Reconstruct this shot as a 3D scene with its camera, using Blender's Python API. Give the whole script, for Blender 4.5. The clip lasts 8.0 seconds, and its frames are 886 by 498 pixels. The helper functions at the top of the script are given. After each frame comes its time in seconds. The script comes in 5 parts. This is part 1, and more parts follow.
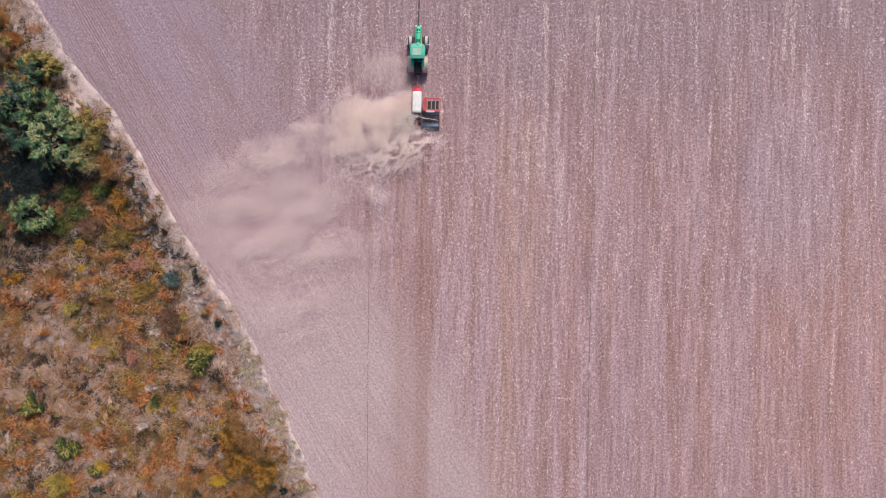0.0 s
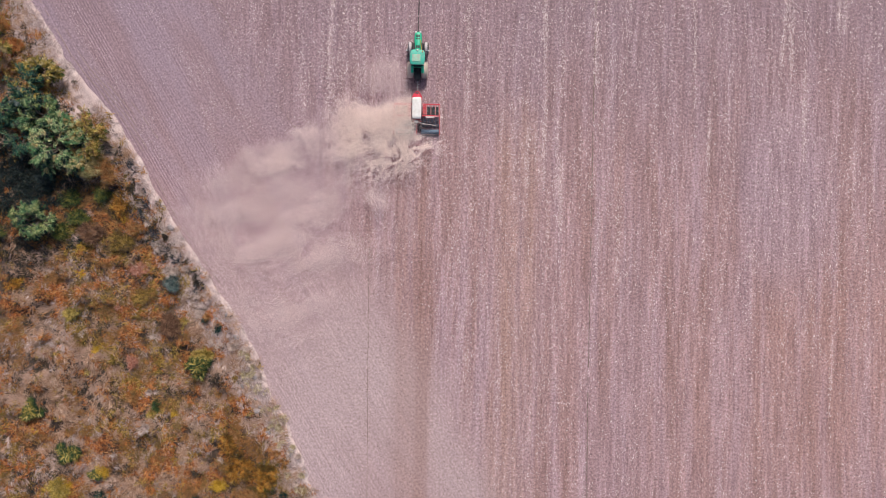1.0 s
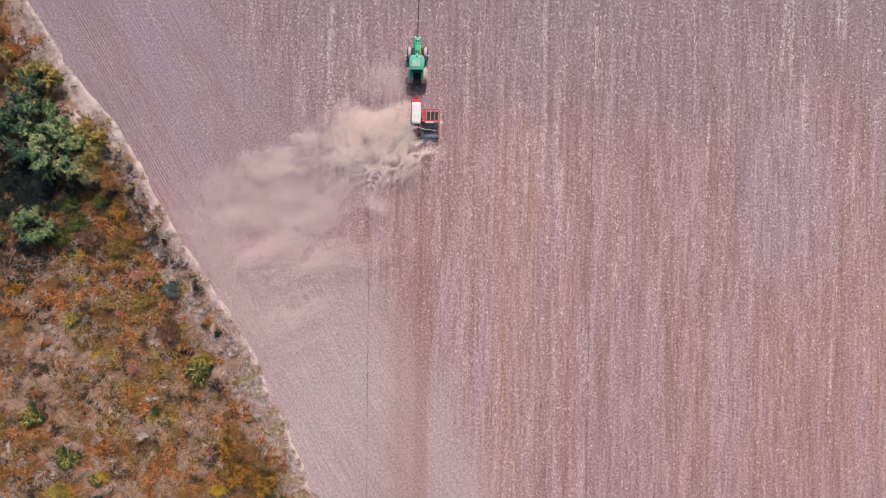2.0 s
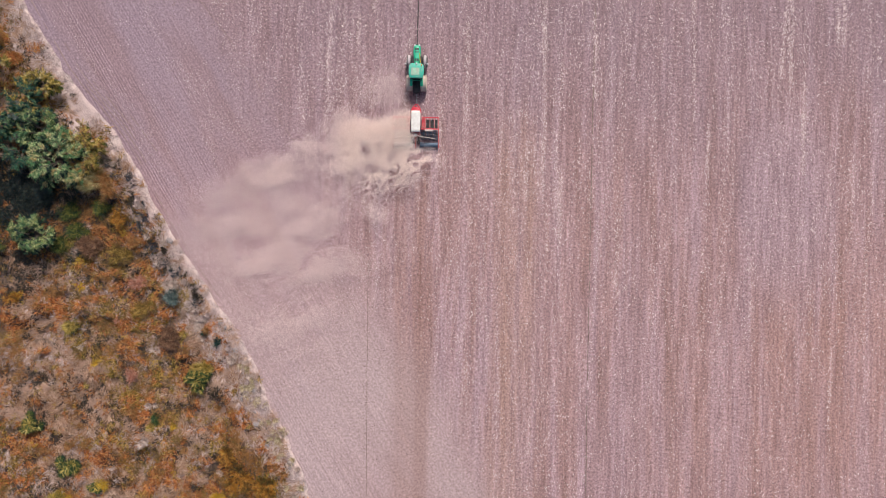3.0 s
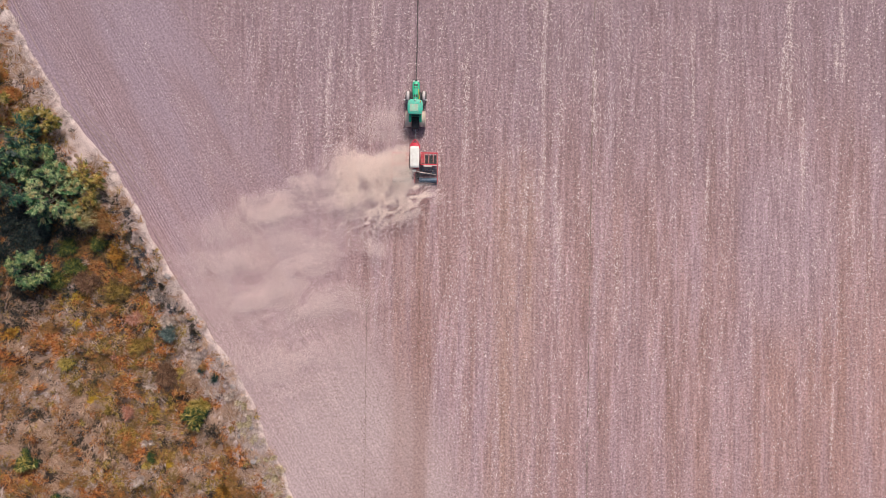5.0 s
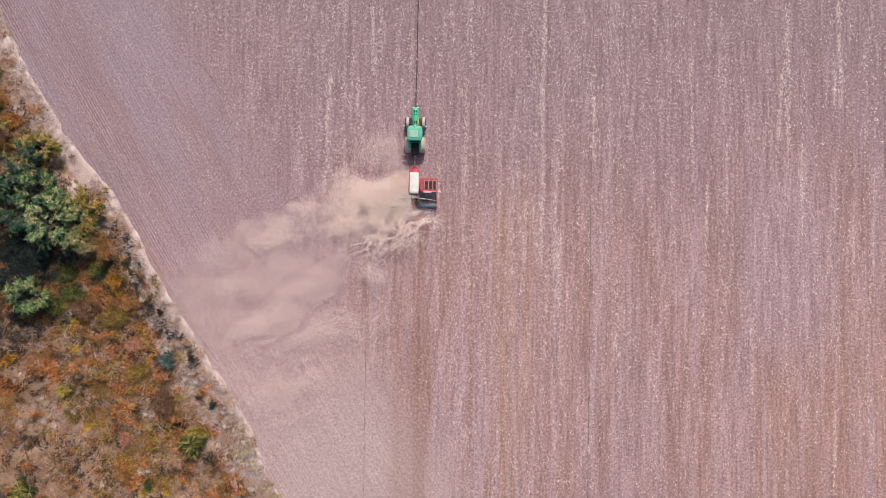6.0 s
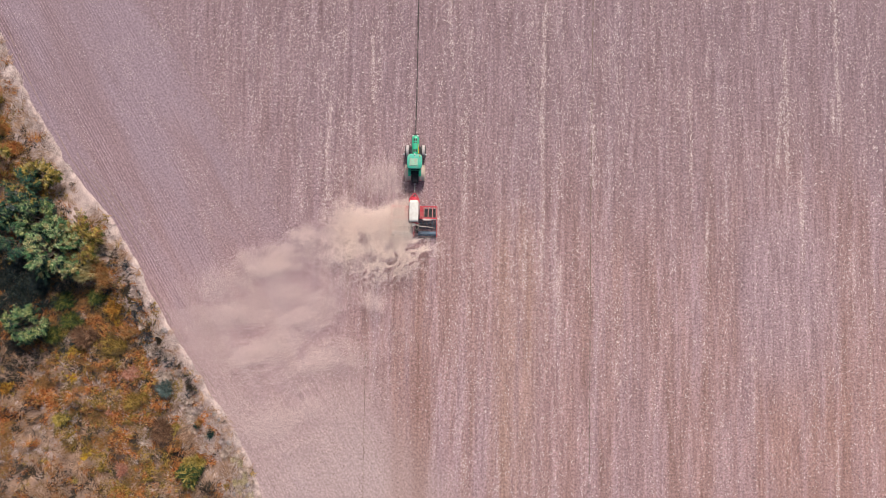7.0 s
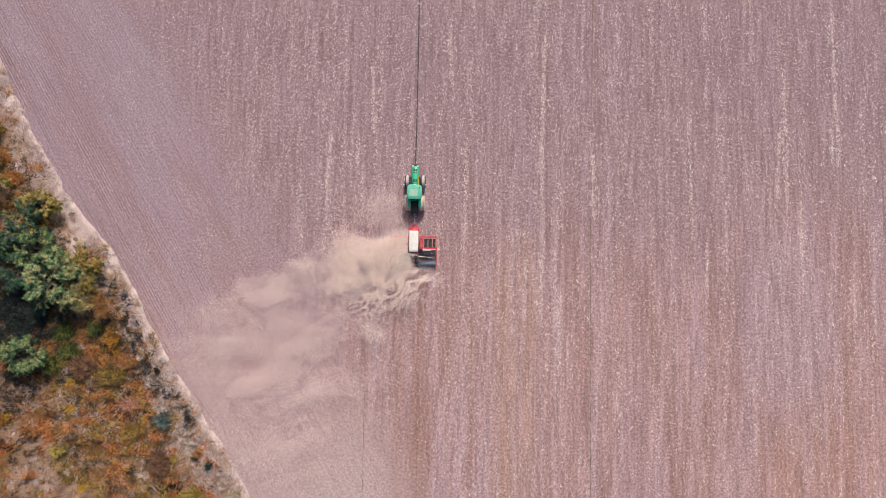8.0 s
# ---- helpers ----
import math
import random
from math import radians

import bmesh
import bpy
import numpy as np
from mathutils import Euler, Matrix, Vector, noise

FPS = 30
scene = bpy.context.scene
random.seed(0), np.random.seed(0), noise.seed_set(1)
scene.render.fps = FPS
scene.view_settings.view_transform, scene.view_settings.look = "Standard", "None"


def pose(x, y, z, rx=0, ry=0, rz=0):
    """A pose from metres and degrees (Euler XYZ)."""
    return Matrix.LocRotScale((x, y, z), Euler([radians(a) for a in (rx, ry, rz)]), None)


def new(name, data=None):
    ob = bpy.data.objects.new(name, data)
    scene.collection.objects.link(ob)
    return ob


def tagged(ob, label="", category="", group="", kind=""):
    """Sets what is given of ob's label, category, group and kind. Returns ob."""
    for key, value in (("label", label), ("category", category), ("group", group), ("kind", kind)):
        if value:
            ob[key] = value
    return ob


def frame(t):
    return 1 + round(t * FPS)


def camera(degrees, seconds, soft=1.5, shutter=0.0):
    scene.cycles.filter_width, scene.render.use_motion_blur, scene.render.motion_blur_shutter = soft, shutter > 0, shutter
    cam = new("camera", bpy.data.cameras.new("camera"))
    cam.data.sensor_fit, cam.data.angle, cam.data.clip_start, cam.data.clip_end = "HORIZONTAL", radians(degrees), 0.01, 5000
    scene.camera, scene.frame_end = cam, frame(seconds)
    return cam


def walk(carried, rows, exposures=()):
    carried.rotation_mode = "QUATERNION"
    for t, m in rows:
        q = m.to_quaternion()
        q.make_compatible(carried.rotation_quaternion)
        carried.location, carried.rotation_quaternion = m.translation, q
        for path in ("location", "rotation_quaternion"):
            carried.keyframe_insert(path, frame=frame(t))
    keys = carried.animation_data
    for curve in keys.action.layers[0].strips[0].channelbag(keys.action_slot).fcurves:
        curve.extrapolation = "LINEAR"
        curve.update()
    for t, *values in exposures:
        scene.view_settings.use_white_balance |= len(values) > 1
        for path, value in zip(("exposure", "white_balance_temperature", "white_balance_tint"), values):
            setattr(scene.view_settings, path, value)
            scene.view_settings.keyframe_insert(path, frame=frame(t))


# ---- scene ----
EXPOSURE = -0.17
STRAW_COUNT, CLOD_COUNT, HEATH_COUNT, GRAIN = 70000, 28000, 22600, 0.0195
DUST_THICK = 0.88

# ---- camera: a drone high over the field, drifting forwards and tilting up ----
cam = camera(66.0, 8.0, soft=0.9)
PATH = [
    (0.0, pose(0.000, 0.000, 91.000, 0.000, 0.000, 0.000)),
    (0.5, pose(0.018, 0.216, 91.152, 0.096, -0.003, 0.006)),
    (1.0, pose(0.036, 0.531, 91.260, 0.105, -0.007, 0.007)),
    (1.5, pose(0.056, 0.929, 91.323, 0.051, -0.012, 0.005)),
    (2.0, pose(0.077, 1.405, 91.342, -0.026, -0.017, 0.000)),
    (2.5, pose(0.101, 1.959, 91.322, -0.085, -0.023, -0.006)),
    (3.0, pose(0.127, 2.586, 91.269, -0.086, -0.029, -0.013)),
    (3.5, pose(0.155, 3.278, 91.191, 0.006, -0.034, -0.020)),
    (4.0, pose(0.185, 4.015, 91.098, 0.217, -0.037, -0.026)),
    (4.5, pose(0.216, 4.776, 91.000, 0.559, -0.040, -0.030)),
    (5.0, pose(0.248, 5.535, 90.909, 1.031, -0.041, -0.032)),
    (5.5, pose(0.280, 6.270, 90.832, 1.618, -0.040, -0.031)),
    (6.0, pose(0.310, 6.974, 90.776, 2.290, -0.038, -0.026)),
    (6.5, pose(0.337, 7.664, 90.744, 3.007, -0.036, -0.018)),
    (7.0, pose(0.359, 8.394, 90.732, 3.722, -0.034, -0.006)),
    (7.5, pose(0.374, 9.275, 90.731, 4.380, -0.035, 0.011)),
    (8.0, pose(0.380, 10.492, 90.723, 4.931, -0.039, 0.032)),
]
walk(cam, PATH, exposures=[(0.0, EXPOSURE - 0.03, 6200, 10.0), (1.0, EXPOSURE - 0.05, 6290, 10.0), (4.0, EXPOSURE, 6450, 9.5), (8.0, EXPOSURE + 0.02, 6660, 8.0)])

# ---- light: hazy afternoon sun and sky ----
SUN_WAY = Vector((-0.24, -1.0, -1.02)).normalized()
world = bpy.data.worlds.new("sky")
scene.world = world
world.use_nodes = True
sky = world.node_tree.nodes.new("ShaderNodeTexSky")
sky.sky_type, sky.sun_disc = "NISHITA", False
sky.sun_elevation = math.asin(-SUN_WAY.z)
sky.sun_rotation = math.atan2(-SUN_WAY.x, -SUN_WAY.y)
sky.dust_density = 4.0
background = world.node_tree.nodes["Background"]
world.node_tree.links.new(sky.outputs[0], background.inputs["Color"])
background.inputs["Strength"].default_value = 0.12
sun_data = bpy.data.lights.new("sun", "SUN")
sun_data.energy, sun_data.angle, sun_data.color = 3.3, radians(10.0), (1.0, 0.93, 0.86)
sun = new("sun", sun_data)
sun.matrix_world = Matrix.Translation((30, 90, 90)) @ SUN_WAY.to_track_quat("-Z", "Y").to_matrix().to_4x4()


# ---- materials ----
class Net:
    """A small builder for one node material."""

    def __init__(self, name, rough=0.85, metal=0.0):
        self.mat = bpy.data.materials.new(name)
        self.mat.use_nodes = True
        self.tree = self.mat.node_tree
        self.bsdf = self.tree.nodes["Principled BSDF"]
        self.bsdf.inputs["Roughness"].default_value = rough
        self.bsdf.inputs["Metallic"].default_value = metal

    def put(self, socket, value):
        if isinstance(value, bpy.types.NodeSocket):
            self.tree.links.new(value, socket)
        elif isinstance(value, tuple) and len(value) == 3 and socket.type == "RGBA":
            socket.default_value = (*value, 1.0)
        elif socket.type == "RGBA" and isinstance(value, float):
            socket.default_value = (value, value, value, 1.0)
        else:
            socket.default_value = value

    def place(self):
        return self.tree.nodes.new("ShaderNodeTexCoord").outputs["Object"]

    def island(self):
        return self.tree.nodes.new("ShaderNodeNewGeometry").outputs["Random Per Island"]

    def mapped(self, vec, scale=(1, 1, 1), turn=0.0, shift=(0, 0, 0)):
        """Turned about z first, then stretched."""
        a = self.tree.nodes.new("ShaderNodeMapping")
        self.put(a.inputs["Vector"], vec)
        a.inputs["Rotation"].default_value = (0, 0, turn)
        a.inputs["Location"].default_value = shift
        b = self.tree.nodes.new("ShaderNodeVectorMath")
        b.operation = "MULTIPLY"
        self.put(b.inputs[0], a.outputs[0])
        b.inputs[1].default_value = scale
        return b.outputs[0]

    def noise(self, vec, scale=1.0, detail=3.0, rough=0.55, warp=0.0):
        n = self.tree.nodes.new("ShaderNodeTexNoise")
        self.put(n.inputs["Vector"], vec)
        n.inputs["Scale"].default_value = scale
        n.inputs["Detail"].default_value = detail
        n.inputs["Roughness"].default_value = rough
        n.inputs["Distortion"].default_value = warp
        return n.outputs[0]

    def wave(self, vec, scale, warp=0.0):
        n = self.tree.nodes.new("ShaderNodeTexWave")
        n.wave_type, n.bands_direction = "BANDS", "X"
        self.put(n.inputs["Vector"], vec)
        n.inputs["Scale"].default_value = scale
        n.inputs["Distortion"].default_value = warp
        n.inputs["Detail"].default_value = 2.0
        n.inputs["Detail Scale"].default_value = 0.6
        return n.outputs["Fac"]

    def cells(self, vec, scale):
        n = self.tree.nodes.new("ShaderNodeTexVoronoi")
        self.put(n.inputs["Vector"], vec)
        n.inputs["Scale"].default_value = scale
        return n.outputs["Distance"]

    def split(self, vec):
        n = self.tree.nodes.new("ShaderNodeSeparateXYZ")
        self.put(n.inputs[0], vec)
        return n.outputs

    def calc(self, op, a, b=0.0, c=0.0):
        n = self.tree.nodes.new("ShaderNodeMath")
        n.operation = op
        for s, v in zip(n.inputs, (a, b, c)):
            self.put(s, v)
        return n.outputs[0]

    def remap(self, value, lo, hi, a=0.0, b=1.0):
        n = self.tree.nodes.new("ShaderNodeMapRange")
        n.interpolation_type = "SMOOTHSTEP"
        for s, v in zip(n.inputs, (value, lo, hi, a, b)):
            self.put(s, v)
        return n.outputs[0]

    def mix(self, fac, a, b, blend="MIX"):
        n = self.tree.nodes.new("ShaderNodeMix")
        n.data_type, n.blend_type = "RGBA", blend
        self.put(n.inputs[0], fac)
        self.put(n.inputs[6], a)
        self.put(n.inputs[7], b)
        return n.outputs[2]

    def ramp(self, fac, *stops):
        n = self.tree.nodes.new("ShaderNodeValToRGB")
        self.put(n.inputs[0], fac)
        while len(n.color_ramp.elements) < len(stops):
            n.color_ramp.elements.new(0.5)
        for e, (at, col) in zip(n.color_ramp.elements, stops):
            e.position, e.color = at, (*col, 1.0)
        return n.outputs[0]

    def bump(self, height, strength=0.5, distance=0.02):
        n = self.tree.nodes.new("ShaderNodeBump")
        self.put(n.inputs["Height"], height)
        n.inputs["Strength"].default_value = strength
        n.inputs["Distance"].default_value = distance
        self.tree.links.new(n.outputs[0], self.bsdf.inputs["Normal"])

    def done(self, colour):
        self.put(self.bsdf.inputs["Base Color"], colour)
        return self.mat


ROW_TURN = radians(1.1)        # the drill rows lean a little off the y axis
EDGE_TURN = radians(-29.8)     # the headland rows follow the field's edge


def soil_material():
    n = Net("dry_tilled_soil", 0.95)
    p = n.place()
    rows = n.mapped(p, turn=ROW_TURN)
    head = n.mapped(p, turn=EDGE_TURN)
    x, y, z = n.split(p)
    # distance from the field's edge, about a straight line along it
    hx = n.split(n.mapped(p, turn=EDGE_TURN, shift=(30.0, 0, 0)))[0]
    wander = n.noise(p, 0.08, 2.0)
    hx = n.calc("ADD", hx, n.calc("MULTIPLY", n.calc("SUBTRACT", wander, 0.5), 6.0))
    headland = n.remap(hx, 15.0, 26.0, 1.0, 0.0)
    streak_r = n.noise(n.mapped(rows, (0.55, 0.030, 1)), 1.0, 4.0, 0.62)
    streak_h = n.noise(n.mapped(head, (0.40, 0.035, 1)), 1.0, 4.0, 0.6)
    streak = n.mix(headland, streak_r, n.calc("MULTIPLY_ADD", streak_h, 0.50, 0.26))
    fine_r = n.noise(n.mapped(rows, (1.9, 0.12, 1)), 1.0, 4.0, 0.65)
    fine_h = n.noise(n.mapped(head, (3.4, 0.14, 1)), 1.0, 3.0, 0.6)
    fine = n.mix(headland, fine_r, n.calc("MULTIPLY_ADD", fine_h, 0.45, 0.275))
    patch = n.noise(p, 0.035, 3.0, 0.5)
    col = n.ramp(streak, (0.36, SOIL_BROWN), (0.50, SOIL_MID), (0.62, SOIL_MAUVE))
    # broad passes, some redder, some greyer
    broad = n.noise(n.mapped(rows, (0.14, 0.010, 1)), 1.0, 2.0, 0.5)
    broad = n.mix(headland, broad, 0.5)
    col = n.mix(n.remap(broad, 0.36, 0.50, 0.28, 0.0), col, (0.40, 0.238, 0.215))
    col = n.mix(n.remap(broad, 0.50, 0.64, 0.0, 0.38), col, (0.360, 0.240, 0.264))
    # a bluer, ashier zone at the far side
    far = n.remap(n.calc("ADD", y, n.calc("MULTIPLY", patch, 40.0)), 20.0, 62.0)
    col = n.mix(n.calc("MULTIPLY", far, 0.8), col, SOIL_ASH)
    # a warm lens glow painted into the soil as a redder near corner
    wob = n.calc("MULTIPLY", n.calc("SUBTRACT", patch, 0.5), 40.0)
    across = n.remap(n.calc("ADD", x, wob), 26.0, 62.0)
    along = n.remap(n.calc("ABSOLUTE", n.calc("ADD", n.calc("ADD", y, 14.0), wob)), 4.0, 24.0, 0.8, 0.0)
    red = n.calc("MULTIPLY", across, along)
    col = n.mix(n.calc("MULTIPLY", red, n.remap(streak_r, 0.30, 0.75, 0.80, 0.40)), col, SOIL_WARM_GLOW)
    # a lilac-grey patch of ashier soil
    ash = n.calc("ADD", n.calc("POWER", n.calc("DIVIDE", n.calc("SUBTRACT", x, 46.0), 6.0), 2.0), n.calc("POWER", n.calc("DIVIDE", n.calc("SUBTRACT", y, 9.0), 13.0), 2.0))
    ash = n.remap(n.calc("ADD", ash, n.calc("MULTIPLY", n.calc("SUBTRACT", streak_r, 0.5), 3.0)), 0.2, 1.5, 0.5, 0.0)
    col = n.mix(ash, col, (0.405, 0.290, 0.330))
    worn = n.calc("MULTIPLY", n.calc("MULTIPLY", headland, n.remap(y, -16.0, 14.0, 0.8, 0.0)), n.remap(patch, 0.3, 0.6, 0.6, 1.0))
    col = n.mix(worn, col, (0.500, 0.378, 0.372))
    mauve = n.calc("MULTIPLY", n.calc("MULTIPLY", headland, n.remap(y, -4.0, 24.0, 0.0, 0.6)), n.remap(n.noise(n.mapped(head, (0.16, 0.03, 1)), 1.0, 3.0), 0.38, 0.60, 0.2, 1.0))
    col = n.mix(mauve, col, (0.350, 0.262, 0.312))
    # an older pass with more of the brown subsoil turned up
    old = n.calc("ABSOLUTE", n.split(n.mapped(rows, shift=(-9.9, 0, 0)))[0])
    old = n.calc("MULTIPLY", n.remap(old, 1.2, 4.6, 0.60, 0.0), n.remap(n.calc("ADD", y, wob), 12.0, 26.0, 1.0, 0.0))
    col = n.mix(n.calc("MULTIPLY", old, n.remap(streak_r, 0.35, 0.65, 1.0, 0.4)), col, (0.440, 0.272, 0.222))
    # freshly worked strip, still a little moist
    lane = n.split(n.mapped(rows, shift=(3.85, 0, 0)))[0]
    lane = n.calc("ABSOLUTE", lane)
    behind = n.remap(y, 12.0, 18.0, 1.0, 0.0)
    col = n.mix(n.calc("MULTIPLY", n.calc("MULTIPLY", n.remap(n.calc("ADD", lane, n.calc("MULTIPLY", n.calc("SUBTRACT", streak_r, 0.5), 3.2)), 1.5, 3.6, 1.0, 0.0), behind), n.remap(fine, 0.3, 0.7, 0.10, 0.45)), col, SOIL_MOIST)
    # the last coulters leave a browner, barer strip
    rut = n.calc("ABSOLUTE", n.split(n.mapped(rows, shift=(2.45, 0, 0)))[0])
    rut = n.remap(n.calc("ADD", rut, n.calc("MULTIPLY", n.calc("SUBTRACT", streak_r, 0.5), 1.6)), 0.4, 1.4, 0.32, 0.0)
    col = n.mix(n.calc("MULTIPLY", n.calc("MULTIPLY", rut, behind), n.remap(fine, 0.35, 0.65, 1.0, 0.45)), col, (0.265, 0.140, 0.110))
    col = n.mix(0.66, col, n.ramp(fine, (0.32, (0.33, 0.30, 0.30)), (0.5, (0.5, 0.5, 0.5)), (0.68, (0.66, 0.66, 0.66))), "OVERLAY")
    grain = n.noise(p, 3.3, 6.0, 0.85)
    col = n.mix(n.mix(headland, 0.78, 0.55), col, n.ramp(grain, (0.34, (0.10, 0.09, 0.09)), (0.5, (0.46, 0.46, 0.46)), (0.66, (0.86, 0.86, 0.86))), "OVERLAY")
    # bits of chaff trodden into the soil
    chaff = n.remap(n.cells(n.mapped(p, (1.0, 0.75, 1), 0.4), 3.1), 0.10, 0.34, 1.0, 0.0)
    keep = n.remap(n.calc("ADD", n.calc("MULTIPLY", fine, 1.3), n.calc("MULTIPLY", streak, 0.7)), 0.92, 1.22)
    col = n.mix(n.calc("MULTIPLY", n.calc("MULTIPLY", chaff, keep), n.mix(headland, 0.42, 0.20)), col, (0.70, 0.60, 0.59))
    ridge = n.mix(headland, n.wave(rows, 1.0, 0.6), n.wave(head, 0.88, 1.8))
    near_edge = n.remap(n.calc("ADD", hx, n.calc("MULTIPLY", n.noise(p, 0.3, 2.0), 8.0)), 4.0, 15.0, 0.75, 0.35)
    near_edge = n.calc("MULTIPLY", near_edge, n.remap(n.noise(n.mapped(head, (0.7, 0.05, 1)), 1.0, 3.0, 0.7), 0.40, 0.62, 0.1, 1.0))
    combed = n.calc("MULTIPLY", n.remap(y, -4.0, 16.0, 0.30, 1.0), n.remap(hx, 6.0, 22.0, 1.0, 0.45))
    near_edge = n.calc("MULTIPLY", near_edge, combed)
    col = n.mix(n.mix(headland, 0.04, near_edge), col, n.ramp(ridge, (0.1, (0.31, 0.29, 0.30)), (0.9, (0.59, 0.59, 0.59))), "OVERLAY")
    n.bump(grain, 0.45, 0.08)
    return n.done(col)


SOIL_BROWN = (0.326, 0.196, 0.182)
SOIL_MID = (0.398, 0.251, 0.252)
SOIL_MAUVE = (0.420, 0.280, 0.298)
SOIL_ASH = (0.288, 0.198, 0.222)
SOIL_WARM_GLOW = (0.425, 0.240, 0.205)
SOIL_MOIST = (0.30, 0.160, 0.118)


def litter_material():
    """Ground under the scrub: dead grass, moss and bare earth."""
    n = Net("scrub_litter", 0.95)
    p = n.place()
    a = n.noise(p, 0.22, 4.0, 0.6, 0.6)
    b = n.noise(n.mapped(p, (1.2, 3.0, 1), 0.6), 1.0, 4.0, 0.65, 0.8)
    c = n.noise(p, 6.0, 4.0, 0.7)
    col = n.ramp(a, (0.34, (0.030, 0.022, 0.018)), (0.45, (0.13, 0.080, 0.055)), (0.55, (0.27, 0.18, 0.135)), (0.68, (0.44, 0.325, 0.27)))
    col = n.mix(0.8, col, n.ramp(b, (0.25, (0.15, 0.14, 0.14)), (0.5, (0.5, 0.48, 0.46)), (0.75, (0.74, 0.72, 0.70))), "OVERLAY")
    col = n.mix(0.6, col, n.ramp(c, (0.3, (0.2, 0.2, 0.2)), (0.7, (0.75, 0.75, 0.75))), "OVERLAY")
    n.bump(n.calc("ADD", b, c), 0.8, 0.12)
    return n.done(col)


def verge_material():
    """Pale trodden earth with dead grass and grey stones along the field's edge."""
    n = Net("dusty_verge_earth", 0.95)
    p = n.place()
    a = n.noise(p, 0.9, 5.0, 0.68, 0.4)
    b = n.noise(n.mapped(p, (2.5, 0.9, 1), EDGE_TURN), 1.0, 4.0, 0.7, 0.6)
    c = n.noise(p, 7.0, 4.0, 0.7)
    col = n.ramp(a, (0.32, (0.26, 0.19, 0.18)), (0.44, (0.44, 0.335, 0.315)), (0.58, (0.62, 0.49, 0.455)))
    slate = n.noise(p, 0.55, 4.0, 0.65, 0.5)
    col = n.mix(n.remap(slate, 0.52, 0.62, 0.0, 0.45), col, (0.26, 0.205, 0.205))
    # a trodden bare patch, free of stones
    bx, by, bz = n.split(p)
    bald = n.calc("ADD", n.calc("POWER", n.calc("DIVIDE", n.calc("ADD", bx, 47.9), 1.9), 2.0), n.calc("POWER", n.calc("DIVIDE", n.calc("SUBTRACT", by, 21.2), 2.9), 2.0))
    bald = n.remap(n.calc("ADD", bald, n.calc("MULTIPLY", n.calc("SUBTRACT", a, 0.5), 1.6)), 0.4, 1.3, 0.85, 0.0)
    col = n.mix(bald, col, (0.56, 0.43, 0.405))
    col = n.mix(n.calc("MULTIPLY_ADD", bald, -0.6, 0.75), col, n.ramp(b, (0.28, (0.22, 0.21, 0.22)), (0.52, (0.5, 0.5, 0.5)), (0.75, (0.70, 0.69, 0.67))), "OVERLAY")
    col = n.mix(0.5, col, n.ramp(c, (0.3, (0.28, 0.28, 0.28)), (0.7, (0.70, 0.70, 0.70))), "OVERLAY")
    n.bump(n.calc("ADD", b, c), 0.8, 0.10)
    return n.done(col)


def sprig_material(name, *colours, rough=0.8, patch=0.0, other=None, through_leaf=0.0):
    """Leaves, blades or stalks: one colour each, drawn from a range."""
    n = Net(name, rough)
    k = len(colours)
    col = n.ramp(n.island(), *[(i / max(1, k - 1), c) for i, c in enumerate(colours)])
    if other:
        col = n.mix(n.remap(n.noise(n.place(), patch, 2.0), 0.47, 0.60, 0.0, 0.7), col, other)
    if through_leaf:
        n.put(n.bsdf.inputs["Base Color"], col)
        t = n.tree.nodes.new("ShaderNodeBsdfTranslucent")
        n.put(t.inputs["Color"], col)
        m = n.tree.nodes.new("ShaderNodeMixShader")
        m.inputs[0].default_value = through_leaf
        n.tree.links.new(n.bsdf.outputs[0], m.inputs[1])
        n.tree.links.new(t.outputs[0], m.inputs[2])
        n.tree.links.new(m.outputs[0], n.tree.nodes["Material Output"].inputs["Surface"])
    return n.done(col)


def paint_material(name, colour, dust=0.35, rough=0.4, metal=0.0, scale=2.5):
    """Farm-machine paint or metal with a film of field dust and scuffs."""
    n = Net(name, rough, metal)
    p = n.place()
    a = n.noise(p, scale, 4.0, 0.65)
    b = n.noise(p, scale * 9.0, 3.0, 0.6)
    film = n.calc("MULTIPLY", n.remap(n.calc("ADD", a, n.calc("MULTIPLY", b, 0.3)), 0.45, 0.85), dust)
    col = n.mix(film, colour, (0.46, 0.37, 0.31))
    n.put(n.bsdf.inputs["Roughness"], n.remap(film, 0.0, 0.6, rough, 0.9))
    n.bump(b, 0.15, 0.004)
    return n.done(col)


def glass_material():
    n = Net("tinted_cab_glass", 0.04)
    n.bsdf.inputs["Transmission Weight"].default_value = 0.9
    n.bsdf.inputs["IOR"].default_value = 1.45
    return n.done((0.28, 0.36, 0.36))


SOIL = soil_material()
LITTER = litter_material()
VERGE = verge_material()
FURROW_DRY = paint_material("dry_furrow_soil", (0.255, 0.165, 0.160), 0.4, 0.95, 0.0, 1.2)
FURROW_WET = paint_material("wet_furrow_soil", (0.060, 0.046, 0.050), 0.12, 0.95, 0.0, 1.2)
FURROW = paint_material("moist_furrow_soil", (0.15, 0.095, 0.085), 0.5, 0.95, 0.0, 1.2)
STRAW = sprig_material("bleached_straw", (0.46, 0.33, 0.32), (0.56, 0.425, 0.41), (0.72, 0.575, 0.55), (0.93, 0.82, 0.80))
CLOD = sprig_material("soil_clods", (0.15, 0.09, 0.085), (0.24, 0.16, 0.155), (0.36, 0.25, 0.25))
